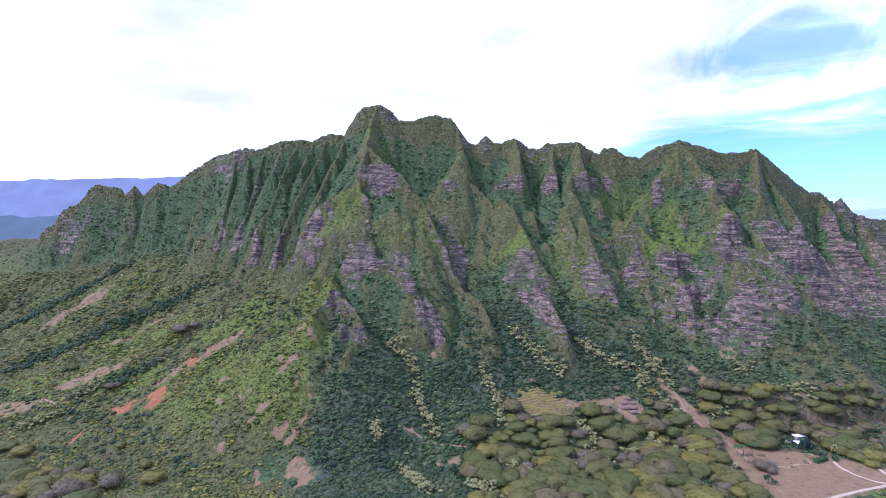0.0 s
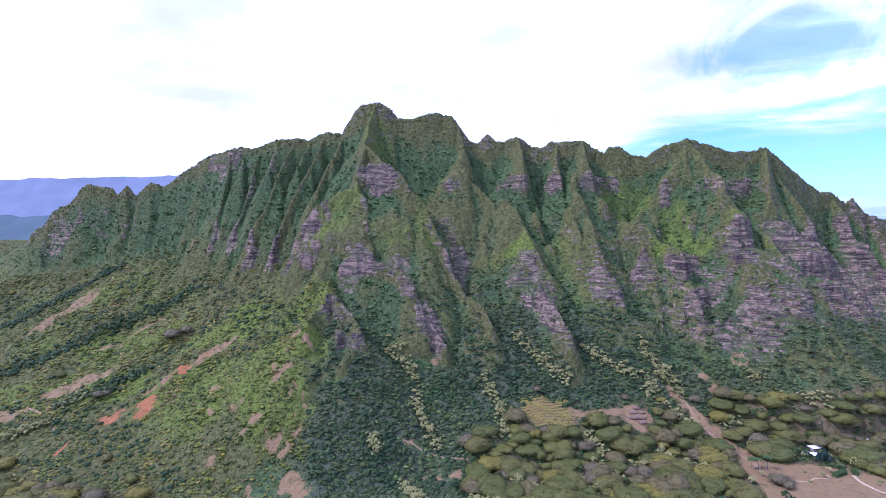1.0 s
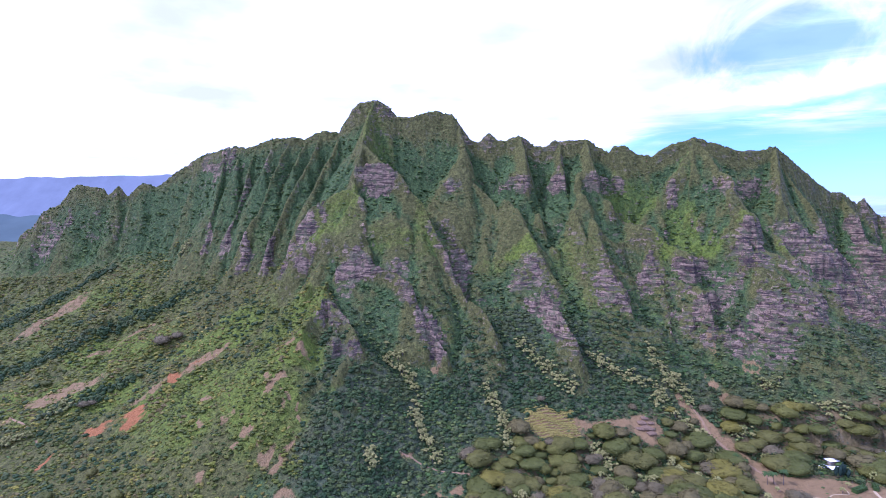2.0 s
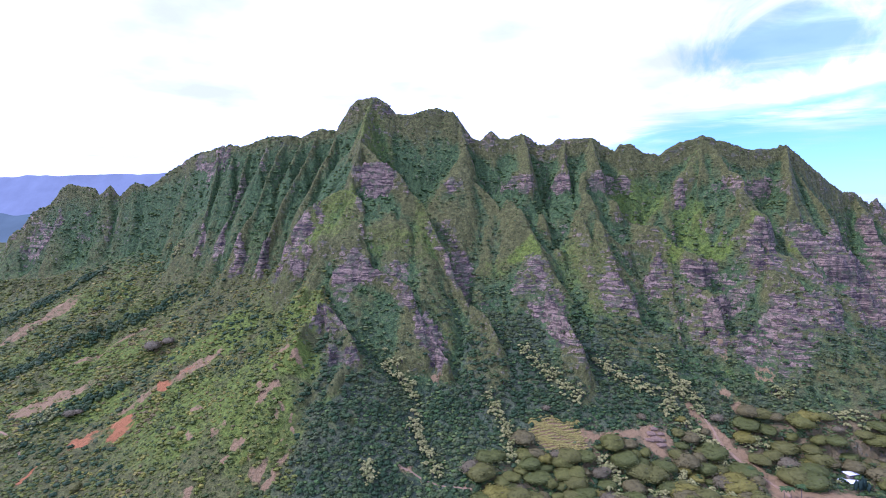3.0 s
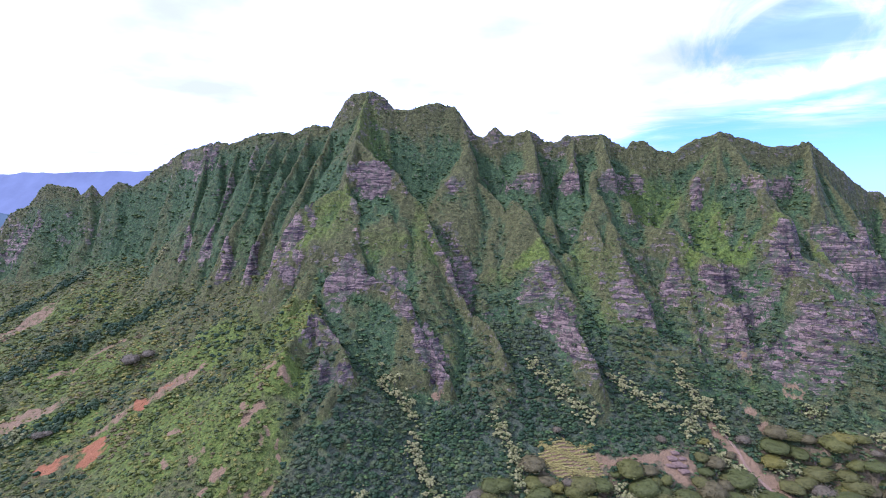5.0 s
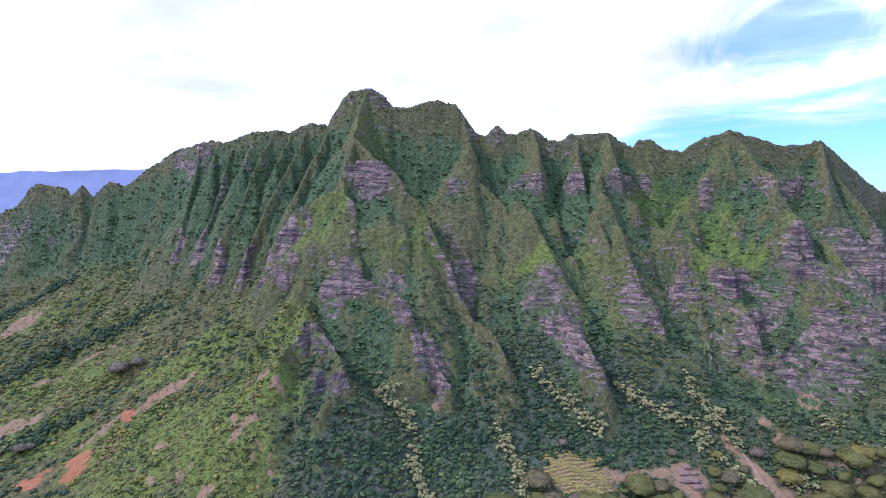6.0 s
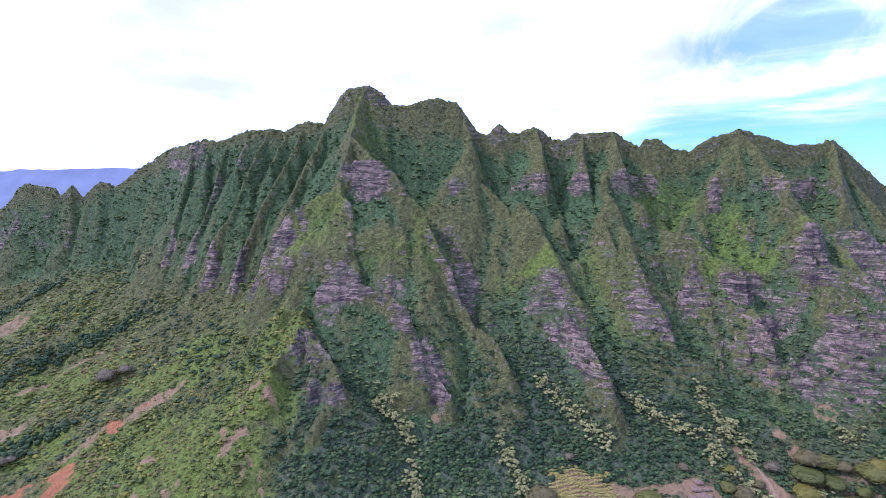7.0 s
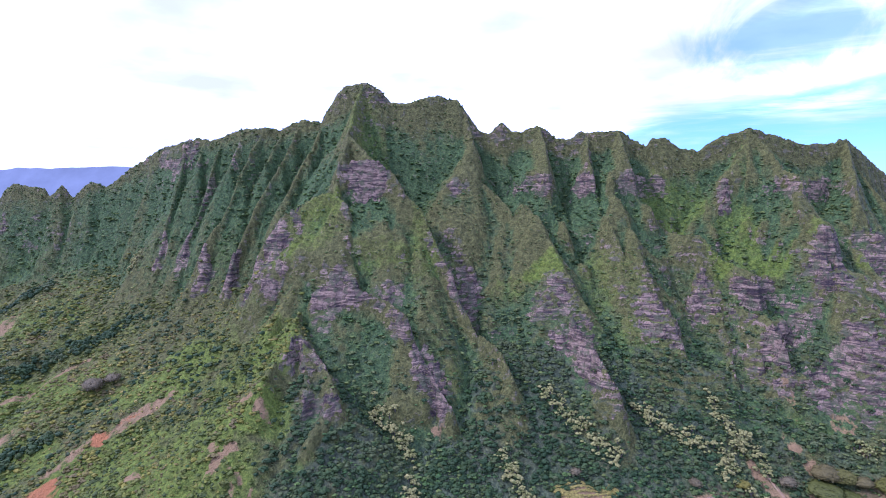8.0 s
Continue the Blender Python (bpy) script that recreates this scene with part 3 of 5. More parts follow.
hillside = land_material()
forest_leaf = leaf_material("forest_leaf", ((0.024, 0.046, 0.014), (0.033, 0.060, 0.017), (0.045, 0.072, 0.019), (0.032, 0.054, 0.018), (0.060, 0.082, 0.018), (0.050, 0.066, 0.024), (0.070, 0.088, 0.028)))
scrub_leaf = leaf_material("scrub_leaf", ((0.044, 0.086, 0.020), (0.062, 0.108, 0.023), (0.088, 0.132, 0.026), (0.070, 0.098, 0.026), (0.110, 0.140, 0.028), (0.098, 0.118, 0.036)))
olive_leaf = leaf_material("olive_leaf", ((0.062, 0.073, 0.014), (0.088, 0.090, 0.014), (0.100, 0.082, 0.030), (0.132, 0.120, 0.013)))
thicket_leaf = leaf_material("thicket_leaf", ((0.048, 0.066, 0.013), (0.080, 0.102, 0.015), (0.138, 0.148, 0.016), (0.066, 0.080, 0.016), (0.116, 0.122, 0.016), (0.190, 0.172, 0.020), (0.120, 0.098, 0.030)))
pale_leaf = leaf_material("pale_leaf", ((0.205, 0.205, 0.058), (0.285, 0.265, 0.088), (0.155, 0.172, 0.042)))
dry_leaf = leaf_material("dry_leaf", ((0.230, 0.200, 0.040), (0.290, 0.240, 0.055), (0.165, 0.155, 0.036)))
conifer_leaf = leaf_material("conifer_leaf", ((0.020, 0.040, 0.028), (0.028, 0.048, 0.034)))
hedge_leaf = leaf_material("hedge_leaf", ((0.032, 0.062, 0.014), (0.048, 0.080, 0.018)))
bark = plain_material("bark", (0.075, 0.060, 0.050), (0.16, 0.135, 0.115), 1.0, 0.95)
grey_leaf = leaf_material("grey_leaf", ((0.092, 0.078, 0.034), (0.122, 0.102, 0.050)))
white_metal = plain_material("white_metal", (0.558, 0.567, 0.576), (0.738, 0.738, 0.729), 3.0, 0.4)
white_wall = plain_material("grey_wall", (0.20, 0.17, 0.14), (0.30, 0.26, 0.22), 2.0, 0.85)
dark_glass = plain_material("dark_glass", (0.02, 0.025, 0.03), (0.035, 0.04, 0.045), 1.0, 0.1)
brown_wood = plain_material("brown_wood", (0.11, 0.07, 0.045), (0.18, 0.12, 0.075), 0.8, 0.7)
pale_gravel = plain_material("pale_gravel", (0.300, 0.230, 0.130), (0.420, 0.330, 0.190), 2.5, 0.95)
brown_rock = plain_material("brown_rock", (0.100, 0.068, 0.042), (0.215, 0.150, 0.092), 1.8, 0.95)


# ---- ground ----
def blot(x, y, cx, cy, rx, ry, turn=0.0):
    """1 in an ellipse's middle, falling to 0 at its rim."""
    c, s = math.cos(radians(turn)), math.sin(radians(turn))
    u, v = ((x - cx) * c + (y - cy) * s) / rx, ((y - cy) * c - (x - cx) * s) / ry
    return np.clip(1.15 - np.hypot(u, v), 0, 1)


# bare cliffs: x, y, half width, half depth, share
CLIFFS_WEST = ((-605, 868, 34, 12, 0.75), (-332, 858, 24, 11, 0.9), (-335, 792, 8, 12, 1.0), (-299, 775, 9, 15, 1.3), (-289, 820, 16, 10, 0.7), (-266, 745, 10, 20, 1.3), (-262, 831, 14, 10, 0.7), (-231, 735, 10, 22, 1.3), (-191, 694, 12, 16, 1.2), (-172, 696, 16, 22, 1.2), (-149, 717, 10, 10, 0.7), (-115, 611, 26, 19, 0.9), (-110, 704, 19, 14, 0.6),)
CLIFFS_MIDDLE = ((-98, 578, 17, 10, 1.3), (-79, 738, 35, 10, 1.6), (-92, 664, 32, 13, 1.05), (-56, 666, 26, 11, 0.95), (-112, 654, 14, 13, 1.0), (-14, 618, 19, 15, 1.6), (-1, 736, 14, 32, 0.8), (10, 787, 14, 10, 0.9), (18, 702, 18, 29, 1.2), (80, 812, 20, 10, 0.5), (101, 694, 31, 21, 1.1), (122, 656, 30, 33, 1.4), (150, 809, 23, 10, 0.8), (202, 686, 24, 16, 1.1),)
CLIFFS_EAST = ((262, 716, 22, 20, 0.9), (289, 700, 20, 18, 0.8), (287, 660, 26, 22, 0.9), (300, 640, 18, 14, 0.7), (323, 803, 13, 9, 1.1), (367, 787, 13, 8, 1.0), (390, 707, 26, 22, 0.9), (345, 690, 26, 20, 1.1), (335, 640, 30, 24, 1.1), (372, 640, 36, 26, 1.2), (352, 616, 30, 14, 1.0), (424, 650, 34, 26, 1.2), (470, 745, 40, 28, 1.1), (440, 700, 26, 22, 1.1), (536, 732, 68, 50, 1.2), (500, 700, 40, 40, 1.1), (590, 770, 60, 50, 1.2), (640, 800, 50, 45, 1.1), (676, 879, 46, 13, 0.5),)
CLIFFS = CLIFFS_WEST + CLIFFS_MIDDLE + CLIFFS_EAST
# grass and painted sun patches: x, y, half width, half depth, share
SUNLIT_GRASS_WEST = ((-453, 760, 63, 29, 0.4), (-432, 585, 65, 27, 0.9), (-383, 662, 63, 29, 0.9), (-349, 594, 40, 19, 0.7), (-277, 640, 36, 26, 0.7), (-270, 556, 53, 50, 0.6), (-246, 648, 36, 36, 0.6), (-241, 527, 35, 45, 0.65), (-181, 548, 29, 50, 0.65), (-169, 622, 42, 41, 0.7), (-155, 509, 34, 37, 0.5), (-140, 706, 43, 22, 0.65), (-139, 624, 19, 23, 0.6),)
SUNLIT_GRASS_EAST = ((-135, 564, 25, 18, 0.8), (-123, 718, 26, 10, 1.0), (-97, 813, 27, 32, 0.5), (-62, 694, 31, 10, 0.4), (-22, 715, 20, 37, 0.4), (62, 714, 28, 13, 0.4), (97, 722, 24, 11, 0.9), (176, 726, 40, 29, 0.5), (252, 808, 18, 10, 1.0), (263, 804, 47, 19, 1.1), (320, 618, 45, 13, 0.3), (300, 745, 26, 16, 1.0), (328, 770, 24, 26, 1.1), (345, 742, 24, 16, 0.9), (391, 737, 16, 9, 0.8), (440, 735, 10, 12, 0.7),)
SUNLIT_GRASS = SUNLIT_GRASS_WEST + SUNLIT_GRASS_EAST


def blots(x, y, spots):
    total = 0.0 * x
    for cx, cy, rx, ry, amount in spots:
        total = np.maximum(total, amount * ease(blot(x, y, cx, cy, rx, ry), 0, 0.5))
    return total


def rock_share(x, y, z, slope, cliff):
    """How bare the land is: steep, proud and low spur ends, and the known cliffs."""
    bare = blots(x + 15 * rough(x, y, 24, 4, 171, 0.65), y + 13 * rough(x, y, 24, 4, 181, 0.65), CLIFFS)
    noses = ease(RIDGE, -2, 7) * ease(slope, 0.9, 1.7) * ease(z, 70, 95) * (1 - ease(z, 165, 215)) * ease(x, -160, -120)
    share_of = cliff * (0.52 * bare + (0.18 + 0.2 * ease(x, 60, 140)) * noses + 0.26 * ease(slope, 2.2, 4.0) + 0.4 * BAND * ease(slope, 1.0, 2.0)
                        + 0.26 * rough(x, y, 40, 4, 131, 0.6) - 0.05 - 0.15 * ease(z, 200, 250) + 0.02 * np.clip(SWELL, -8, 8))
    return np.clip(share_of, 0, 1)


def build_ground():
    nx, ny = len(GRID_X), len(GRID_Y)
    index = np.arange(nx * ny).reshape(ny, nx)
    faces = np.stack((index[:-1, :-1], index[:-1, 1:], index[1:, 1:], index[1:, :-1]), -1).reshape(-1, 4)
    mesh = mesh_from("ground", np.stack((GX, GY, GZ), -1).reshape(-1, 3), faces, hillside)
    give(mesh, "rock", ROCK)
    give(mesh, "lawn", LAWN_AND_SUN)
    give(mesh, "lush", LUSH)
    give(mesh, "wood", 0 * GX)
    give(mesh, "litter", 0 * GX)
    give(mesh, "dry", DRY)
    give(mesh, "red", RED)
    return tagged(new("ground", mesh), "green volcanic mountain range with fluted cliffs and valley floor", "mountain", kind="structure")


# bare earth and dry grass: x, y, half width, half depth, turn
REDS = ((-308, 559, 17, 11, 40), (-322, 556, 20, 8, 15), (-336, 547, 14, 6, 10), (-279, 600, 9, 9, 30), (-264, 607, 12, 4, 36), (-345, 536, 9, 4, 20), (-360, 515, 4, 11, 0))
DRIES_WEST = ((-395, 676, 46, 7, 42), (-309, 583, 17, 5, 48), (-294, 595, 16, 6, 35), (-258, 611, 34, 7, 36), (-223, 542, 6, 5, 0), (-203, 468, 9, 6, 0), (-184, 493, 10, 5, 0), (-197, 513, 9, 6, 40), (-175, 503, 8, 5, 0), (-172, 524, 9, 6, 0), (-221, 512, 5, 4, 0), (-160, 532, 10, 9, 0), (-159, 448, 6, 12, 0),)
DRIES_MIDDLE = ((-147, 520, 10, 6, 20), (-132, 514, 4, 10, 0), (-139, 478, 7, 6, 0), (-133, 486, 6, 8, 0), (-168, 545, 6, 5, 0), (-164, 515, 9, 4, -20), (-156, 500, 4, 10, 0), (-151, 488, 7, 15, 10), (-151, 542, 9, 9, 0), (-150, 572, 14, 4, 0), (-144, 504, 7, 15, 0), (-138, 566, 6, 15, 10), (-120, 449, 16, 13, 0), (-24, 503, 18, 6, 0), (-10, 598, 8, 6, 0), (1, 482, 26, 9, 0), (25, 499, 16, 6, 0),)
DRIES_EAST = ((198, 552, 18, 14, 0), (262, 568, 8, 17, 0), (294, 606, 7, 14, 10), (296, 632, 7, 16, 0), (330, 612, 9, 13, 0), (338, 597, 10, 9, 0), (438, 652, 10, 8, 0),)
DRIES = DRIES_WEST + DRIES_MIDDLE + DRIES_EAST
LAWNS = ((-300, 588, 20, 5, 45), (-260, 610, 36, 6, 36), (-395, 676, 44, 5, 42), (-506, 727, 56, 13, 58), (-402, 602, 46, 14, 33), (-460, 556, 34, 14, 20), (106, 551, 30, 15, -12), (134, 553, 20, 5, -8), (166, 556, 22, 4, 4), (252, 588, 7, 19, 20), (265, 566, 9, 19, 20), (278, 545, 11, 20, 20),
         (288, 518, 16, 20, 0), (296, 490, 34, 24, 0), (320, 468, 62, 46, 0), (350, 452, 62, 44, 0), (300, 440, 50, 34, 0), (196, 556, 18, 10, 0))


def turned_blots(x, y, spots):
    total = 0.0 * x
    for cx, cy, rx, ry, turn in spots:
        total = np.maximum(total, ease(blot(x, y, cx, cy, rx, ry, turn), 0.05, 0.5))
    return total


# bare cliffs are broken into buttresses and ledges
BARE = blots(GX + 9 * rough(GX, GY, 26, 3, 171, 0.6), GY + 8 * rough(GX, GY, 26, 3, 181, 0.6), CLIFFS)
GZ += np.clip(BARE, 0, 1) * ease(SLOPE, 0.9, 2.2) * (5.5 * rough(GX, GY, 13, 2, 421) + 3.5 * rough(GX, GY, 5.5, 2, 431) + 1.0 * np.sin(2 * math.pi * LEVEL / 6.1 + 3.0 * rough(GX, GY, 16, 2, 85)))
SLOPE = np.hypot(np.gradient(GZ, GRID_X, axis=1), np.gradient(GZ, GRID_Y, axis=0))
WX, WY = GX + 11 * rough(GX, GY, 22, 4, 191, 0.6), GY + 9 * rough(GX, GY, 22, 4, 197, 0.6)
ROCK = rock_share(GX, GY, GZ, SLOPE, CLIFF)
# grass share; basin and western apron also carry sunlight as brighter grass
LAWN_AND_SUN = np.clip(blots(WX, WY, SUNLIT_GRASS) + 0.45 * rough(GX, GY, 48, 3, 141) + 0.16 + 0.25 * ease(-GX, 130, 220) * (1 - ease(GZ, 110, 150)), 0, 1) * ease(GZ, -8, 40) * (1 - 0.3 * ease(GZ, 170, 230))
# lush hollows, heath ridges; cooler green up high also stands in for haze
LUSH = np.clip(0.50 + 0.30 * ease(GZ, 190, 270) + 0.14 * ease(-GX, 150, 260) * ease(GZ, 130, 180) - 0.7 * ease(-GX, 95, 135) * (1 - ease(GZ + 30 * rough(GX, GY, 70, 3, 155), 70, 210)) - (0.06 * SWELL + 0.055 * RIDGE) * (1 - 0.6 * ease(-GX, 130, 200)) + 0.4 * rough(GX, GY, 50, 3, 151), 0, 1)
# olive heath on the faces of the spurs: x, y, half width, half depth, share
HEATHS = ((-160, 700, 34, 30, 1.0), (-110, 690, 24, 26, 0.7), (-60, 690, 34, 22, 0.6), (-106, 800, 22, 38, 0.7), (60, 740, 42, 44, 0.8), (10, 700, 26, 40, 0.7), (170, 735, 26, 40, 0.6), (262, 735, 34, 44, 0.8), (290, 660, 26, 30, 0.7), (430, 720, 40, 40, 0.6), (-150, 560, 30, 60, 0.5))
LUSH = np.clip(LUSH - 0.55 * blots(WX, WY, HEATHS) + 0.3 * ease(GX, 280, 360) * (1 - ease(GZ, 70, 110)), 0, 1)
BROKEN = rough(GX, GY, 11, 3, 195, 0.6)
DRY = np.clip(turned_blots(WX, WY, DRIES) * (0.55 + 1.3 * BROKEN), 0, 1)
DRY = np.maximum(DRY, (0.95 - 0.22 * ease(-GX, 200, 300)) * turned_blots(0.5 * (WX + GX), 0.5 * (WY + GY), LAWNS))
# the mown green lawn beyond the drive
TURF = turned_blots(GX, GY, ((365, 404, 62, 30, 18),))
DRY = DRY * (1 - TURF)
LAWN_AND_SUN = np.maximum(LAWN_AND_SUN, 1.4 * TURF)
RED = np.clip(turned_blots(WX, WY, REDS) * (0.62 + 1.4 * BROKEN), 0, 1)
ground = build_ground()


# ---- backdrop: the far range in the west, the sea in the east ----
def far_range(name, distance, low_x, high_x, top, rise, seed, material_used, label):
    """A long range of folded slopes far behind the valley."""
    xs = np.linspace(low_x, high_x, 260)
    rows = np.linspace(0, 1, 24)
    X, V = np.meshgrid(xs, rows)
    fold = rough(X, 0 * X, 260, 5, seed) * 0.5 + 0.5
    crest = top + rise * rough(X, 0 * X, 900, 5, seed + 9, 0.55)
    Y = distance - (1 - V) * 900 + 170 * (1 - V) * np.abs(rough(X, V * 300, 240, 4, seed + 17)) * 2 * fold
    Z = crest * V ** 1.7 + 18 * rough(X, V * 500, 120, 3, seed + 23) * V * (1 - V) * 4
    index = np.arange(X.size).reshape(X.shape)
    faces = np.stack((index[:-1, :-1], index[:-1, 1:], index[1:, 1:], index[1:, :-1]), -1).reshape(-1, 4)
    mesh = mesh_from(name, np.stack((X, Y, Z - 10), -1).reshape(-1, 3), faces, material_used)
    return tagged(new(name, mesh), label, "mountain range", kind="structure")


# haze of the far ranges is a glow in their materials
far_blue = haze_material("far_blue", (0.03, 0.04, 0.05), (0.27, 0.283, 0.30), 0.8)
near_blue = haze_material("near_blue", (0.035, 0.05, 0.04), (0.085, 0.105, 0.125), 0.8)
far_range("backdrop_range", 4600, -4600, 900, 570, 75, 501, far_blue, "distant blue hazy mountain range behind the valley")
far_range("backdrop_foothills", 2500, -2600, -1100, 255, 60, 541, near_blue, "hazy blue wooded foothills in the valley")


def build_sea():
    bm = bmesh.new()
    bmesh.ops.create_grid(bm, x_segments=40, y_segments=40, size=2500)
    for v in bm.verts:
        v.co += Vector((3300, 3000, -9 + 0.4 * noise.noise(v.co * 0.01)))
    mesh = bpy.data.meshes.new("water")
    bm.to_mesh(mesh)
    bm.free()
    made, tree, shader = material("sea_water", 0.25)
    swell = grain(tree, 60, 4)
    link(tree, blend(tree, swell, (0.03, 0.16, 0.24), (0.05, 0.24, 0.32)), shader.inputs["Base Color"])
    relief(tree, shader, swell, 0.3, 1.0)
    mesh.materials.append(made)
    return tagged(new("water", mesh), "calm blue sea beyond the headland", "sea", kind="structure")


build_sea()


# ---- foliage ----
def part(name, data, parent, label=""):
    """One mesh object under a thing or under a part."""
    made = new(name, data)
    made.parent = parent
    return tagged(made, label)


def shell(rng, cards, flat, leaf, core=0.8, bottom=-0.35, lobes=5, jitter=0.28):
    """A leafy clump of radius 1: a lumpy core and leaf sprays that stand off it. Returns points and triangles."""
    bm = bmesh.new()
    bmesh.ops.create_icosphere(bm, subdivisions=1 if cards < 60 else 3, radius=1.0)
    bmesh.ops.triangulate(bm, faces=bm.faces)
    heads = rng.normal(size=(lobes, 3))
    heads /= np.linalg.norm(heads, axis=1)[:, None]
    heads[:, 2] = np.abs(heads[:, 2])

    def swell(way):
        return 0.78 + 0.30 * np.max(np.clip(way @ heads.T, 0, 1) ** 6, axis=-1)

    points = np.array([v.co[:] for v in bm.verts])
    faces = [[v.index for v in f.verts] for f in bm.faces]
    bm.free()
    points = points * (core * swell(points) * (0.93 + 0.14 * rng.random(len(points))))[:, None]
    points[:, 2] = np.maximum(points[:, 2], bottom) * flat
    way = rng.normal(size=(cards, 3))
    way[:, 2] = np.abs(way[:, 2]) * 1.1 - 0.25
    way /= np.linalg.norm(way, axis=1)[:, None]
    spot = way * (swell(way) * rng.uniform(0.78, 1.08, cards))[:, None]
    face = way + rng.normal(size=(cards, 3)) * jitter
    face /= np.linalg.norm(face, axis=1)[:, None]
    side = np.cross(face, rng.normal(size=(cards, 3)))
    side /= np.linalg.norm(side, axis=1)[:, None]
    over = np.cross(face, side)
    size = leaf * rng.uniform(0.6, 1.25, cards)[:, None]
    quad = np.stack((spot - size * side, spot - 0.7 * size * over, spot + size * side, spot + 0.7 * size * over), 1)
    quad[:, :, 2] *= flat
    start = len(points) + 4 * np.arange(cards)[:, None]
    extra = np.concatenate((start + (0, 1, 2), start + (0, 2, 3)), 0)
    return np.concatenate((points, quad.reshape(-1, 3))), np.concatenate((np.array(faces), extra))


def spread(name, templates, spots, sizes, material_used, label, rng, squash=(0.75, 1.1)):
    """One mesh of very many clumps."""
    pick = rng.integers(0, len(templates), len(spots))
    turn, tall = rng.uniform(0, 2 * math.pi, len(spots)), rng.uniform(*squash, len(spots))
    tone = np.clip(0.5 + 0.25 * ease(spots[:, 0], 230, 380) + 0.75 * rough(spots[:, 0], spots[:, 1], 26, 3, 261) + rng.normal(0, 0.28, len(spots)), 0, 1)
    all_points, all_faces, all_tones, offset = [], [], [], 0
    for k, (points, faces) in enumerate(templates):
        who = np.flatnonzero(pick == k)
        if not len(who):
            continue
        c, s = np.cos(turn[who])[:, None], np.sin(turn[who])[:, None]
        x, y, z = points.T[:, None, :]
        r = sizes[who][:, None]
        made = np.stack((spots[who, 0:1] + r * (c * x - s * y), spots[who, 1:2] + r * (s * x + c * y), spots[who, 2:3] + r * tall[who][:, None] * z), -1)
        all_points.append(made.reshape(-1, 3))
        all_faces.append((faces[None] + offset + len(points) * np.arange(len(who))[:, None, None]).reshape(-1, 3))
        all_tones.append(np.repeat(tone[who], len(points)))
        offset += len(points) * len(who)
    mesh = mesh_from(name, np.concatenate(all_points), np.concatenate(all_faces), material_used, True)
    give(mesh, "tone", np.concatenate(all_tones))
    return tagged(new(name, mesh), label, "vegetation", kind="stuff")


def scattered(rng, count, low, high):
    x, y = rng.uniform(low[0], high[0], count), rng.uniform(low[1], high[1], count)
    return x, y


rng = np.random.default_rng(4)
BUSHES = [shell(rng, 7, 0.8, 0.5, 0.85) for _ in range(8)]
CROWNS = [shell(rng, 15, 0.85, 0.36, 0.86) for _ in range(6)]


def in_view(x, y, margin=30):
    return np.abs(x) < 0.86 * y + margin


def plant(name, count, low, high, chance, size, templates, material_used, label, sink=0.15, squash=(0.75, 1.1)):
    x, y = scattered(rng, count, low, high)
    z = sample(GZ, x, y)
    keep = in_view(x, y) & (rng.random(count) < chance(x, y, z))
    x, y, z = x[keep], y[keep], z[keep]
    r = size(x, y, len(x))
    return spread(name, templates, np.stack((x, y, z + sink * r), -1), r, material_used, label, rng, squash)


def bare_at(x, y):
    return np.maximum(np.maximum(sample(DRY, x, y), sample(RED, x, y)), 0)


def grove(x, y):
    """Where the broad rain trees stand: the valley floor and the flats in the west."""
    edge = y - 0.22 * x + 26 * rough(x, y, 45, 3, 291)
    east = ease(x + 20 * rough(x, y, 40, 2, 295), -10, 60) * (1 - 0.8 * ease(edge, 495, 535) - 0.2 * ease(edge, 545, 575))
    flats = ease(-x, 250, 330) * (1 - ease(y, 440, 480))
    return np.maximum(east, flats)


def hollow(x, y):
    """Gullies where trees climb between the spurs."""
    return ease(-sample(RIDGE, x, y) + 4 * rough(x, y, 20, 2, 271), 2.5, 6) * (1 - ease(sample(SLOPE, x, y), 1.3, 2.0)) * ease(x, -170, -120) * (1 - 0.8 * ease(sample(GZ, x, y), 190, 240))


def forest_chance(x, y, z):
    """Dense wood in the hollows below the cliffs, thinner on the western slopes."""
    open_land = ease(bare_at(x, y) + 0.3 * rough(x, y, 9, 2, 241), 0.15, 0.5)
    west = ease(-x, 120, 330)
    dense = (1 - west) * 1.0 + west * (0.45 + 0.8 * ease(rough(x + 0.4 * y, y, 70, 3, 211), -0.2, 0.3))
    dense = dense * (1 - 0.75 * grove(x, y))
    gentle = (1 - ease(sample(SLOPE, x, y), 0.95, 1.45)) * (1 - ease(z, 105, 150)) * ease(x, -150, -110)
    high = 1 - ease(sample(CLIFF, x, y), 0.25, 0.6) * (1 - np.maximum(0.35 * hollow(x, y), gentle))
    high = high * (1 - ease(sample(ROCK, x, y), 0.25, 0.45))
    return np.clip(dense, 0, 1) * high * (1 - 0.85 * ease(sample(SWELL, x, y), 1.2, 4.0)) * (1 - open_land) * (1 - 0.6 * ease(sample(LAWN_AND_SUN, x, y), 0.3, 0.8))


def scrub_chance(x, y, z):
    rock = ease(sample(ROCK, x, y), 0.25, 0.5)
    wet = sample(LUSH, x, y)
    mottled = ease(rough(x, y, 35, 3, 221), -0.35, 0.25)
    return (1 - rock) * (1 - 0.93 * ease(bare_at(x, y), 0.1, 0.4)) * np.clip(0.35 + 0.4 * mottled + 0.6 * wet, 0, 1) * (1 - 0.5 * ease(sample(LAWN_AND_SUN, x, y), 0.4, 0.8))


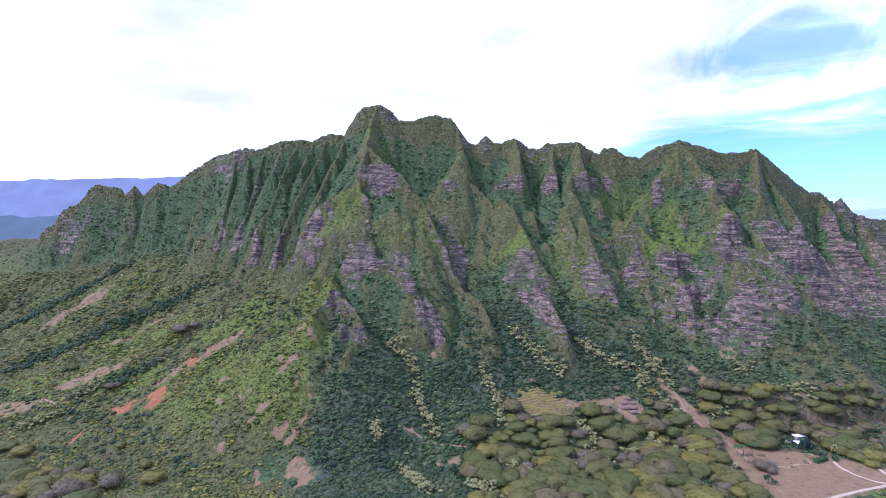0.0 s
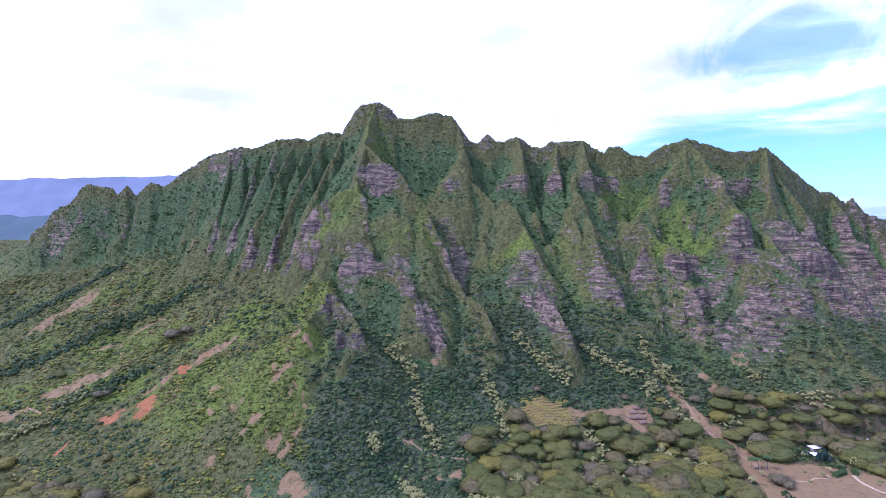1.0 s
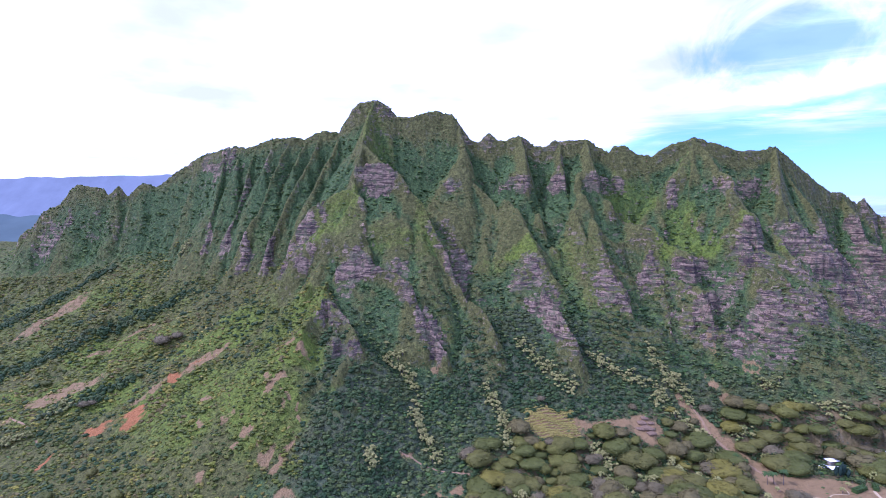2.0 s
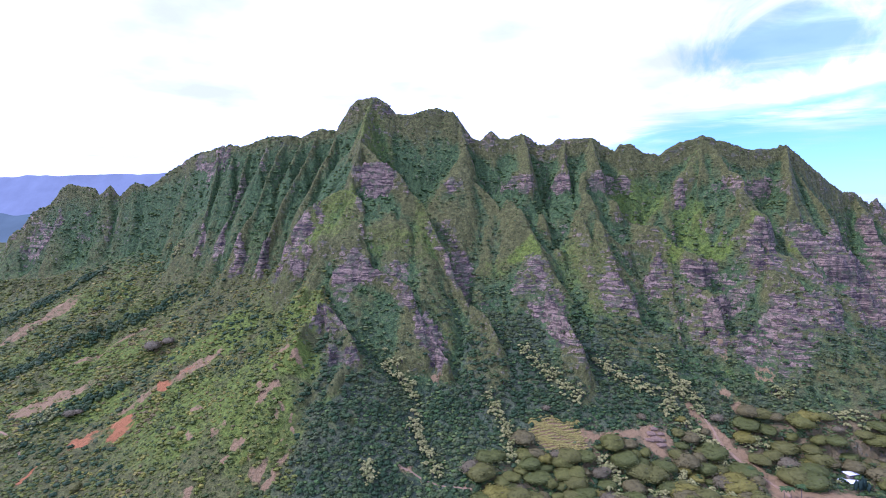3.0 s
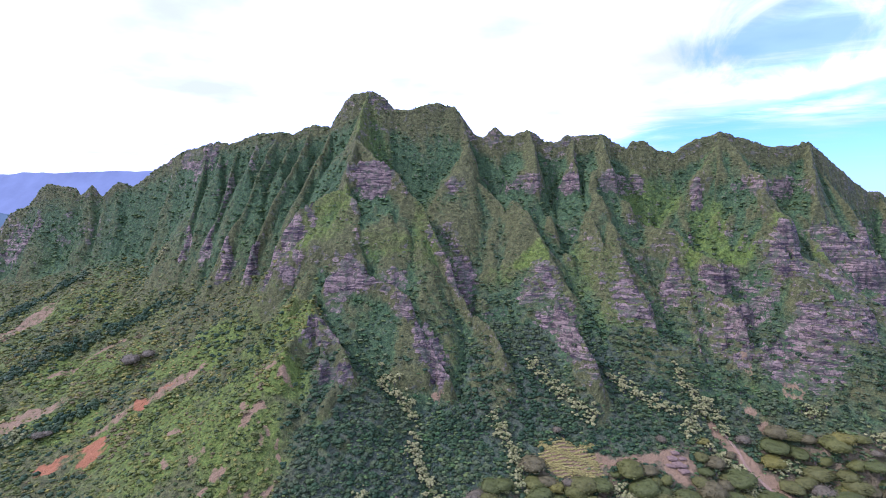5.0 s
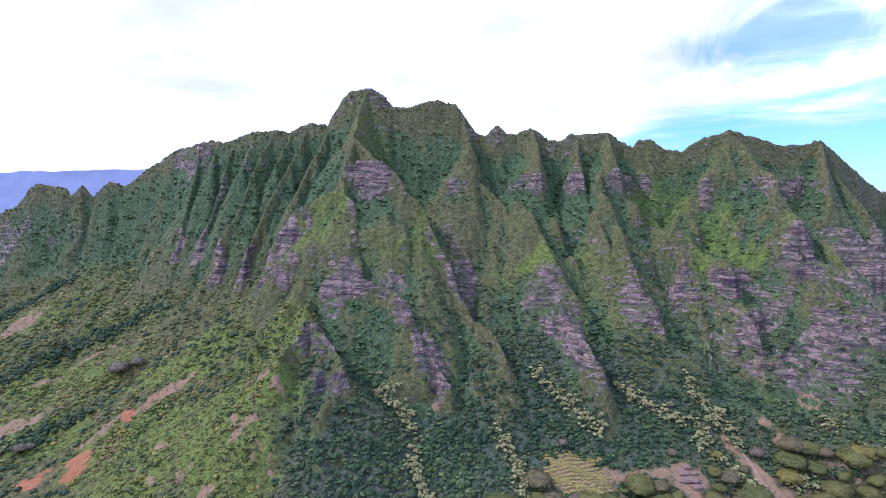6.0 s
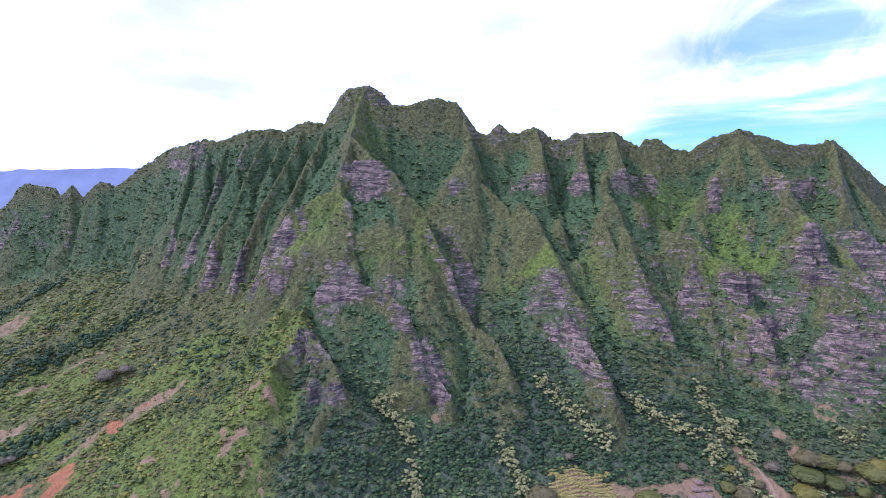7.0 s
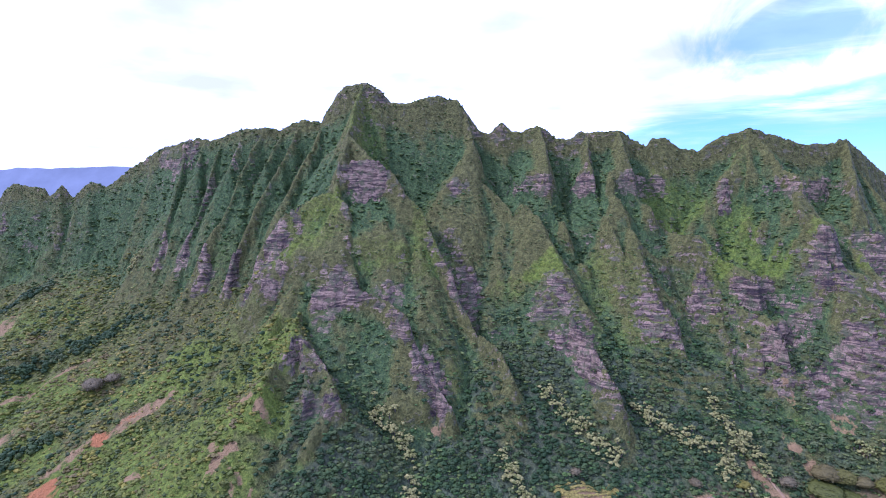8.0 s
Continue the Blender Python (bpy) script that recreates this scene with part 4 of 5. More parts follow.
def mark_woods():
    """The ground under the trees takes a darker, duller green, and a brown one in the groves."""
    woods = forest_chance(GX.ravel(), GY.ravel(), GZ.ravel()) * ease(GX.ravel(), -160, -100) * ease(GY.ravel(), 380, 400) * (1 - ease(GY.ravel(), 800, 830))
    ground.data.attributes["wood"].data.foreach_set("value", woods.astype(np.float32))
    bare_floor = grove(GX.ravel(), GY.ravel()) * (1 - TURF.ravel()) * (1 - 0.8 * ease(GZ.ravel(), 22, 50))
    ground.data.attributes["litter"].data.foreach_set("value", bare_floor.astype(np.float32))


mark_woods()


def crown_size(x, y, n):
    return 1.9 + 2.7 * rng.random(n) ** 1.8


plant("forest", 34000, (-150, 405), (640, 800), lambda x, y, z: forest_chance(x, y, z) * ease(x + 24 * rough(x, y, 32, 3, 281), -146, -118), crown_size, CROWNS, forest_leaf, "dense dark green forest below the cliffs", 0.0, (0.55, 0.85))
def thicket_chance(x, y, z):
    """Shrubs and small trees that clothe the western slopes, thicker in the hollows."""
    open_land = ease(bare_at(x, y) + 0.4 * rough(x, y, 9, 2, 241), 0.25, 0.65)
    west = 1 - ease(x + 24 * rough(x, y, 32, 3, 281), -146, -118)
    patchy = 0.65 + 0.45 * ease(rough(x + 0.4 * y, y, 46, 3, 211), -0.3, 0.2)
    return west * np.clip(patchy, 0, 1) * (1 - open_land) * (1 - ease(sample(CLIFF, x, y), 0.3, 0.7) * ease(z + 25 * rough(x, y, 40, 2, 215), 140, 210)) * (1 - ease(sample(SLOPE, x, y), 1.2, 1.9))


plant("thicket", 34000, (-700, 405), (-80, 840), thicket_chance, lambda x, y, n: (0.9 + 2.3 * rng.random(n) ** 1.8) * (0.8 + 0.5 * ease(rough(x, y, 40, 2, 213), -0.2, 0.4)), BUSHES, thicket_leaf, "mixed green thicket on the western slopes", 0.0, (0.5, 0.8))
plant("scrub", 34000, (-760, 470), (760, 905), lambda x, y, z: scrub_chance(x, y, z) * (1 - 0.85 * ease(-x, 120, 150) * (1 - ease(z, 130, 170))), lambda x, y, n: (1.0 + 1.9 * rng.random(n) ** 2) * (0.8 + 0.7 * sample(LUSH, x, y)), BUSHES, scrub_leaf, "low green shrubs on the ridges and gullies", 0.05, (0.4, 0.65))
plant("thicket_trees", 7000, (-640, 405), (-150, 800), lambda x, y, z: 0.65 * thicket_chance(x, y, z) * ease(rough(x + 0.5 * y, 0.7 * y, 48, 3, 223), 0.02, 0.22) * (1 - ease(z, 120, 160)), lambda x, y, n: 2.0 + 2.6 * rng.random(n) ** 1.6, CROWNS, forest_leaf, "clumps of dark green trees in the hollows of the western slopes", 0.0, (0.6, 0.9))
plant("understory", 15000, (-430, 405), (560, 640), lambda x, y, z: 0.75 * grove(x, y) * (1 - ease(bare_at(x, y), 0.1, 0.4)) * ease(rough(x, y, 24, 2, 299), -0.4, 0.2), lambda x, y, n: 0.8 + 2.6 * rng.random(n) ** 1.8, CROWNS, forest_leaf, "low olive shrubs between the broad trees", 0.0, (0.5, 0.8))


# ---- trees that stand out singly ----
def leafy_mesh(name, built, material_used, tone, scale=(1, 1, 1), lift=0.0):
    points, faces = built
    mesh = mesh_from(name, points * np.array(scale) + np.array((0, 0, lift)), faces, material_used, True)
    give(mesh, "tone", np.full(len(points), tone))
    return mesh


def limb(bm, start, end, thick, thin, sides=4):
    """A tapered round limb between two points."""
    start, end = Vector(start), Vector(end)
    turn = (end - start).to_track_quat("Z", "Y").to_matrix()
    rings = []
    for place, radius in ((start, thick), (start.lerp(end, 0.5), 0.5 * (thick + thin)), (end, thin)):
        rings.append([bm.verts.new(place + turn @ Vector((radius * math.cos(a), radius * math.sin(a), 0))) for a in (2 * math.pi * k / sides for k in range(sides))])
    for low, high in zip(rings, rings[1:]):
        for k in range(sides):
            bm.faces.new((low[k], low[(k + 1) % sides], high[(k + 1) % sides], high[k]))


def finish(name, bm, material_used, smooth=False):
    bmesh.ops.recalc_face_normals(bm, faces=bm.faces)
    mesh = bpy.data.meshes.new(name)
    bm.to_mesh(mesh)
    bm.free()
    mesh.polygons.foreach_set("use_smooth", np.full(len(mesh.polygons), smooth))
    mesh.materials.append(material_used)
    return mesh


def trunk_mesh(seed, height, spread_out, thick, limbs):
    local = random.Random(seed)
    bm = bmesh.new()
    fork = height * 0.35
    limb(bm, (0, 0, -1.5), (0.2, 0.1, fork), thick, thick * 0.7, 6)
    for k in range(limbs):
        a = 2 * math.pi * (k + 0.4 * local.random()) / limbs
        out = spread_out * local.uniform(0.55, 0.8)
        knee = (0.45 * out * math.cos(a), 0.45 * out * math.sin(a), fork + (height - fork) * 0.55)
        limb(bm, (0.2, 0.1, fork - 0.2), knee, thick * 0.5, thick * 0.32)
        limb(bm, knee, (out * math.cos(a + 0.2), out * math.sin(a + 0.2), height * 0.95), thick * 0.32, thick * 0.12)
    return finish("trunk", bm, bark, True)


def tree(name, trunk, crown, label, category="tree", group=""):
    base = tagged(new(name), label, category, group)
    part("trunk", trunk, base)
    part("crown", crown, base)
    return base


def standing(x, y, size=1.0, turn=0.0, sink=0.0):
    z = float(sample(GZ, np.array([x]), np.array([y]))[0])
    return Matrix.Translation((x, y, z - sink)) @ Matrix.Rotation(turn, 4, "Z") @ Matrix.Diagonal((size, size, size, 1))


def put(kind, x, y, size, turn):
    """Another tree of a kind; the first call moves the model itself."""
    m = standing(x, y, 1.0, turn)
    if kind.get("used"):
        made = copy_thing(kind["model"], m)
    else:
        made, kind["used"] = kind["model"], True
        made.matrix_basis = m
    made.scale = (size * random.uniform(0.82, 1.18), size * random.uniform(0.82, 1.18), size * random.uniform(0.78, 1.12))
    return made


def clumped(rng, clumps, leaf, cards, flat=0.42, dome=0.5):
    """An umbrella crown of radius 1: many overlapping leafy clumps on a low dome. Returns points, faces and a tone shift for each point."""
    points, faces, shift, offset = [], [], [], 0
    for k in range(clumps):
        out = math.sqrt((k + 0.3) / clumps) * rng.uniform(0.82, 1.0)
        a = 2.4 * k + rng.uniform(-0.5, 0.5)
        size = rng.uniform(0.24, 0.40) * (1.1 - 0.3 * out)
        middle = np.array((out * 0.82 * math.cos(a), out * 0.82 * math.sin(a), dome * (1 - 0.75 * out ** 2) + rng.uniform(-0.06, 0.06)))
        made, joined = shell(rng, cards, 1.0, leaf, 0.86, -0.45, 5)
        points.append(made * (size, size, size * flat * 1.9) + middle)
        faces.append(joined + offset)
        shift.append(np.full(len(made), rng.normal(0, 0.16)))
        offset += len(made)
    return np.concatenate(points), np.concatenate(faces), np.concatenate(shift)


def clumped_mesh(name, built, material_used, tone, scale, lift):
    points, faces, shift = built
    mesh = mesh_from(name, points * np.array(scale) + np.array((0, 0, lift)), faces, material_used, True)
    give(mesh, "tone", np.clip(tone + shift, 0, 1))
    return mesh


random.seed(11)
tree_rng = np.random.default_rng(12)
RAIN_KINDS = []
for k, tone in enumerate((0.1, 0.35, 0.6, 0.95, 0.4)):
    crown = leafy_mesh("crown", shell(tree_rng, 420, 1.0, 0.075, 0.88, -0.20, 14, 0.35), olive_leaf, tone, (11.5 + k % 2, 11.5 - k % 3, 6.6), 3.2)
    RAIN_KINDS.append({"model": tree("rain_tree", trunk_mesh(30 + k, 8.5, 9.5, 0.75, 5), crown,
                                     ("broad olive green rain tree with a flat domed crown", "wide yellowish green rain tree with an umbrella crown", "brownish olive rain tree thin in leaf",
                                      "yellow green umbrella shaped rain tree on the flat", "olive rain tree with a broad low crown")[k], "tree", "rain trees on the valley floor")})
for k in range(2):
    RAIN_KINDS.append({"model": tree("bare_tree", trunk_mesh(40 + k, 8.5, 9.5, 0.7, 6), leafy_mesh("crown", shell(tree_rng, 420, 1.0, 0.07, 0.78, -0.2, 12, 0.6), grey_leaf, 0.3 + 0.5 * k, (10.0, 10.5, 6.2), 3.4),
                                     "grey brown tree nearly out of leaf with a dense twiggy crown", "tree", "bare grey trees")})
CANDLE_KINDS = []
for k, tone in enumerate((0.15, 0.5, 0.85)):
    CANDLE_KINDS.append({"model": tree("candlenut_tree", trunk_mesh(60 + k, 4.5, 2.8, 0.3, 4), clumped_mesh("crown", clumped(tree_rng, 10, 0.34, 14, 0.6, 0.8), pale_leaf, tone, (3.6, 3.6, 3.6), 2.6),
                                       "pale silvery green candlenut tree in a gully", "tree", "pale candlenut trees along the gullies")})
BROAD_KINDS = []
for k, tone in enumerate((0.05, 0.3, 0.55, 0.75)):
    BROAD_KINDS.append({"model": tree("broadleaf_tree", trunk_mesh(70 + k, 5, 3.5, 0.4, 4), clumped_mesh("crown", clumped(tree_rng, 11, 0.3, 15, 0.55, 0.8), forest_leaf, tone, (5.6, 5.6, 5.4), 3.0),
                                      "dark green round crowned broadleaf tree", "tree", "dark broadleaf trees on the valley floor")})


def open_spots(count, low, high, gap, chance):
    """Places at least a gap apart."""
    kept, cells = [], {}
    for _ in range(count):
        x, y = random.uniform(low[0], high[0]), random.uniform(low[1], high[1])
        if random.random() > chance(x, y):
            continue
        c = (int(x // gap), int(y // gap))
        near = [p for i in (-1, 0, 1) for j in (-1, 0, 1) for p in cells.get((c[0] + i, c[1] + j), ())]
        if all((x - p[0]) ** 2 + (y - p[1]) ** 2 > gap * gap for p in near):
            kept.append((x, y))
            cells.setdefault(c, []).append((x, y))
    return kept


def at(field, x, y):
    return float(sample(field, np.array([x]), np.array([y]))[0])


def near_chain(x, y, reach):
    """Whether a place lies within reach of a string of candlenut trees."""
    for chain in CHAINS:
        for (ax, ay), (bx, by) in zip(chain, chain[1:]):
            t = min(1.0, max(0.0, ((x - ax) * (bx - ax) + (y - ay) * (by - ay)) / ((bx - ax) ** 2 + (by - ay) ** 2)))
            if math.hypot(x - ax - t * (bx - ax), y - ay - t * (by - ay)) < reach:
                return True
    return False


def rain_chance(x, y):
    if abs(x) > 0.8 * y + 20 or near_chain(x, y, 7.5):
        return 0
    here = float(grove(np.array([x]), np.array([y]))[0])
    here *= (here > 0.3) * (at(GZ, x, y) < 36) * 1.0
    here *= 0.35 + 0.65 * float(ease(rough(np.array([x]), np.array([y]), 38, 2, 297), -0.25, 0.15)[0])
    return here * (at(DRY, x, y) < 0.05) * (not yard(x, y)) * (math.hypot(x - 358, y - 522) > 26) * (math.hypot(x - 284, y - 530) > 15)


WEST_CHAINS = (((-64, 606), (-55, 597), (-40, 588), (-31, 584), (-29, 574)), ((44, 585), (46, 573), (58, 555), (58, 537), (56, 523)), ((81, 627), (92, 620), (98, 612), (111, 599), (117, 590), (133, 577)), ((-28, 560), (-24, 537), (-14, 527), (-4, 510)), ((-68, 499), (-59, 485)), ((-35, 461), (-9, 425)), ((20, 440), (44, 424)), ((60, 470), (84, 452)))
EAST_CHAINS = (((160, 624), (177, 613), (205, 604), (212, 600)), ((230, 633), (232, 621), (241, 614), (258, 608), (260, 600), (254, 592)), ((236, 612), (250, 604)), ((224, 602), (232, 594), (223, 585), (214, 583)), ((236, 572), (250, 561), (257, 548), (254, 534)), ((136, 531), (146, 521), (151, 509)), ((140, 498), (149, 484), (158, 470)), ((176, 500), (186, 488)), ((205, 520), (214, 508)), ((118, 470), (126, 455)), ((228, 500), (238, 486)), ((333, 597), (348, 588)), ((377, 568), (397, 560)), ((302, 566), (288, 558)), ((-396, 569), (-381, 580)), ((-400, 546), (-425, 526)), ((-506, 712), (-500, 716)), ((-376, 804), (-360, 794)))
CHAINS = WEST_CHAINS + EAST_CHAINS


def yard(x, y):
    """The open ground of the homestead and the mown lawn."""
    return ((x - 322) / 72) ** 2 + ((y - 458) / 56) ** 2 < 1 or (x > 262 and y < 440) or ((x - 385) / 40) ** 2 + ((y - 455) / 40) ** 2 < 1


for x, y in open_spots(7500, (-420, 408), (500, 620), 8.6, rain_chance):
    kind = random.choices(range(7), (5, 4, 3, 2.2, 4, 1.1, 1.1))[0]
    put(RAIN_KINDS[kind], x, y, 0.5 + 0.85 * random.random() ** 1.2, random.uniform(0, 6.28))
for chain in CHAINS:
    for (ax, ay), (bx, by) in zip(chain, chain[1:]):
        steps = max(2, round(math.hypot(bx - ax, by - ay) / 2.5))
        for k in range(steps):
            t = (k + random.random() * 0.8) / steps
            put(random.choice(CANDLE_KINDS), ax + (bx - ax) * t + random.gauss(0, 3.0), ay + (by - ay) * t + random.gauss(0, 3.0), random.uniform(0.5, 1.35), random.uniform(0, 6.28))
CHAIN_LINES = [(a, b) for chain in CHAINS for a, b in zip(chain, chain[1:])]


def candlenut_grove():
    """The smaller pale crowns that fill the strings of candlenut trees."""
    spots = []
    for (ax, ay), (bx, by) in CHAIN_LINES:
        n = int(math.hypot(bx - ax, by - ay) * 2.0)
        t = rng.random(n)
        spots.append(np.stack((ax + (bx - ax) * t + rng.normal(0, 3.4, n), ay + (by - ay) * t + rng.normal(0, 3.4, n)), -1))
    spots = np.concatenate(spots)
    x, y = spots.T
    r = 0.9 + 1.7 * rng.random(len(x)) ** 1.6
    return spread("candlenut_grove", CROWNS, np.stack((x, y, sample(GZ, x, y) + 2.2 + 0.4 * r), -1), r, pale_leaf, "small pale green candlenut crowns crowding the gullies", rng, (0.7, 1.0))


candlenut_grove()
for x, y in open_spots(2200, (0, 430), (500, 640), 9.5, lambda x, y: 0.5 * rain_chance(x, y) + (0.2 + 0.3 * (x > 250)) * (at(DRY, x, y) < 0.05) * (not yard(x, y))):
    put(random.choice(BROAD_KINDS), x, y, random.uniform(0.35, 0.85), random.uniform(0, 6.28))
for x, y, size in ((-326, 654, 1.15), (-312, 662, 0.75), (-368, 579, 0.8), (-362, 582, 0.5), (98, 573, 0.5), (140, 520, 0.7), (190, 572, 0.6)):
    put(RAIN_KINDS[5 + int(size * 10) % 2], x, y, size, random.uniform(0, 6.28))
for x, y, size in ((-398, 492, 0.8), (-339, 444, 0.6), (-354, 448, 0.8), (-377, 449, 1.0), (-434, 616, 0.5), (-330, 470, 0.7), (-290, 452, 0.8), (-270, 470, 0.6), (-250, 446, 0.9), (-310, 500, 0.6), (-420, 500, 0.8)):
    put(RAIN_KINDS[random.choice((0, 1, 3, 4))], x, y, size, random.uniform(0, 6.28))


# ---- hedgerows beside the western fields and small trees on the skyline ----
def tree_row(name, line, side, label):
    """A dense dark row of trees along a field."""
    xs, ys = [], []
    for (ax, ay), (bx, by) in zip(line, line[1:]):
        n = int(math.hypot(bx - ax, by - ay) * 2.0)
        t = rng.random(n)
        xs.append(ax + (bx - ax) * t + rng.normal(0, 4.0, n) + side[0])
        ys.append(ay + (by - ay) * t + rng.normal(0, 4.0, n) + side[1])
    x, y = np.concatenate(xs), np.concatenate(ys)
    r = 2.0 + 2.2 * rng.random(len(x))
    return spread(name, CROWNS, np.stack((x, y, sample(GZ, x, y) + 0.3 * r), -1), r, forest_leaf, label, rng)


tree_row("tree_row", ((-610, 670), (-573, 706), (-540, 748), (-505, 790), (-470, 812)), (-6, 6), "dark row of trees along the upper field edge")
tree_row("tree_row", ((-510, 615), (-479, 642), (-455, 659), (-429, 685), (-397, 709), (-369, 720), (-339, 744)), (0, 0), "dark belt of trees below the field strip")
tree_row("tree_row", ((-402, 567), (-392, 578), (-363, 588), (-347, 606), (-332, 614)), (0, 0), "clump of dark trees beside the pasture")


def skyline_trees():
    line = np.array([p for p in CREST_WEST + CREST_MIDDLE[1:] + CREST_EAST[1:] + CREST_HEAD[1:-3]], float)
    run = np.concatenate(((0,), np.cumsum(np.hypot(np.diff(line[:, 0]), np.diff(line[:, 1])))))
    s = rng.uniform(0, run[-1], 900)
    x, y = np.interp(s, run, line[:, 0]) + rng.normal(0, 1.5, 900), np.interp(s, run, line[:, 1]) - 1 + rng.normal(0, 2.0, 900)
    keep = rng.random(900) < 0.35 + 0.6 * ease(-x, 100, 200)
    x, y = x[keep], y[keep]
    r = 0.7 + 1.3 * rng.random(len(x)) ** 2
    return spread("crest_trees", CROWNS, np.stack((x, y, sample(GZ, x, y) + 0.2 * r), -1), r, scrub_leaf, "small wind-bent trees along the mountain crest", rng, (0.8, 1.4))


skyline_trees()


# ---- the homestead ----
def box(bm, low, high):
    made = bmesh.ops.create_cube(bm, size=1.0)
    for v in made["verts"]:
        v.co = Vector([low[k] + (v.co[k] + 0.5) * (high[k] - low[k]) for k in range(3)])


def house(x, y, turn, long, wide, tall, pitch, label):
    """A one-storey timber house with a hipped metal roof."""
    base = tagged(new("house"), label, "house", "houses among the trees")
    base.matrix_basis = standing(x, y, 1.0, radians(turn))
    bm = bmesh.new()
    t = 0.2
    box(bm, (-long / 2, -wide / 2, -1.5), (long / 2, -wide / 2 + t, tall))
    box(bm, (-long / 2, wide / 2 - t, -1.5), (long / 2, wide / 2, tall))
    box(bm, (-long / 2, -wide / 2 + t, -1.5), (-long / 2 + t, wide / 2 - t, tall))
    box(bm, (long / 2 - t, -wide / 2 + t, -1.5), (long / 2, wide / 2 - t, tall))
    part("wall", finish("wall", bm, white_wall), base)
    bm = bmesh.new()
    a, b, run = long / 2 + 0.9, wide / 2 + 0.9, long / 2 - wide / 2
    eave = [bm.verts.new((sx * a, sy * b, z)) for z in (tall, tall + 0.18) for sx, sy in ((-1, -1), (1, -1), (1, 1), (-1, 1))]
    ridge = [bm.verts.new((sx * run, 0, tall + pitch)) for sx in (-1, 1)]
    for f in ((eave[0], eave[3], eave[2], eave[1]), (eave[4], eave[5], ridge[1], ridge[0]), (eave[6], eave[7], ridge[0], ridge[1]), (eave[5], eave[6], ridge[1]), (eave[7], eave[4], ridge[0])):
        bm.faces.new(f)
    for k in range(4):
        bm.faces.new((eave[k], eave[(k + 1) % 4], eave[4 + (k + 1) % 4], eave[4 + k]))
    part("roof", finish("roof", bm, white_metal), base, "white painted sheet metal hip roof")
    bm = bmesh.new()
    box(bm, (-0.5, -wide / 2 - 0.06, -0.2), (0.5, -wide / 2 - 0.004, 2.05))
    part("door", finish("door", bm, brown_wood), base, "brown wooden door")
    for k in (-1, 1):
        for off in (0.3, 0.72):
            bm = bmesh.new()
            cx = k * off * long / 2
            box(bm, (cx - 0.6, -wide / 2 - 0.07, 0.8), (cx + 0.6, -wide / 2 - 0.004, 2.0))
            frame_part = part("window", finish("window", bm, brown_wood), base)
            bm = bmesh.new()
            box(bm, (cx - 0.5, -wide / 2 - 0.09, 0.9), (cx + 0.5, -wide / 2 - 0.074, 1.9))
            part("pane", finish("pane", bm, dark_glass), frame_part, "dark window glass")
    return base


house(361, 529, 12, 9, 6, 2.4, 1.5, "white roofed house under dark trees")
house(357, 519, -8, 8.5, 6, 2.4, 1.5, "small white house with a pale metal roof by the garden")
house(349, 522, 20, 5, 4, 2.4, 1.2, "low white shed beside the house")
house(421, 536, 0, 5, 3.5, 2.2, 1.0, "little white hut by the dirt road")


def palm(seed):
    local = random.Random(seed)
    base = tagged(new("palm_tree"), "slender coconut palm with a drooping green crown", "palm tree", "coconut palms by the lawn")
    bm = bmesh.new()
    limb(bm, (0, 0, -1), (0.3, 0, 4.5), 0.28, 0.2)
    limb(bm, (0.3, 0, 4.5), (0.7, 0.1, 9.0), 0.2, 0.15)
    part("trunk", finish("trunk", bm, bark, True), base)
    for k in range(13):
        a, droop = 2 * math.pi * k / 13 + local.uniform(-0.2, 0.2), local.uniform(0.5, 1.4)
        bm = bmesh.new()
        last = None
        for j in range(6):
            s = j / 5
            r, z = 3.9 * s * (1 - 0.12 * droop * s), 9.0 + 1.3 * s - 2.6 * droop * s * s
            wide = 0.75 * math.sin(math.pi * (0.12 + 0.86 * s)) + 0.02
            at_row = [bm.verts.new((0.7 + r * math.cos(a) - o * wide * math.sin(a), 0.1 + r * math.sin(a) + o * wide * math.cos(a), z - 0.35 * abs(o))) for o in (-1, 0, 1)]
            if last:
                for i in (0, 1):
                    bm.faces.new((last[i], last[i + 1], at_row[i + 1], at_row[i]))
            last = at_row
        mesh = finish("frond", bm, hedge_leaf)
        give(mesh, "tone", np.full(len(mesh.vertices), 0.5))
        part("frond", mesh, base)
    return base


PALM = {"model": palm(5)}
for x, y, size in ((280, 494, 1.35), (287, 496, 1.25), (294, 494, 1.3), (271, 527, 1.1), (277, 524, 1.15), (266, 522, 1.0), (334, 520, 0.8), (340, 524, 0.9), (330, 517, 0.7)):
    put(PALM, x, y, size, random.uniform(0, 6.28))


def cypress(seed):
    base = tagged(new("cypress_tree"), "tall dark green columnar cypress by the house", "tree", "dark cypresses by the house")
    part("trunk", trunk_mesh(seed, 3, 0.4, 0.3, 3), base)
    part("crown", leafy_mesh("crown", shell(np.random.default_rng(seed), 220, 1.0, 0.2, 0.9, -0.9, 8), conifer_leaf, 0.4, (2.1, 2.1, 7.0), 7.0), base)
    return base


CYPRESS = {"model": cypress(8)}
for x, y, size in ((352, 506, 0.95), (355, 507, 1.1), (349, 507, 0.8), (357, 503, 0.85)):
    put(CYPRESS, x, y, size, random.uniform(0, 6.28))


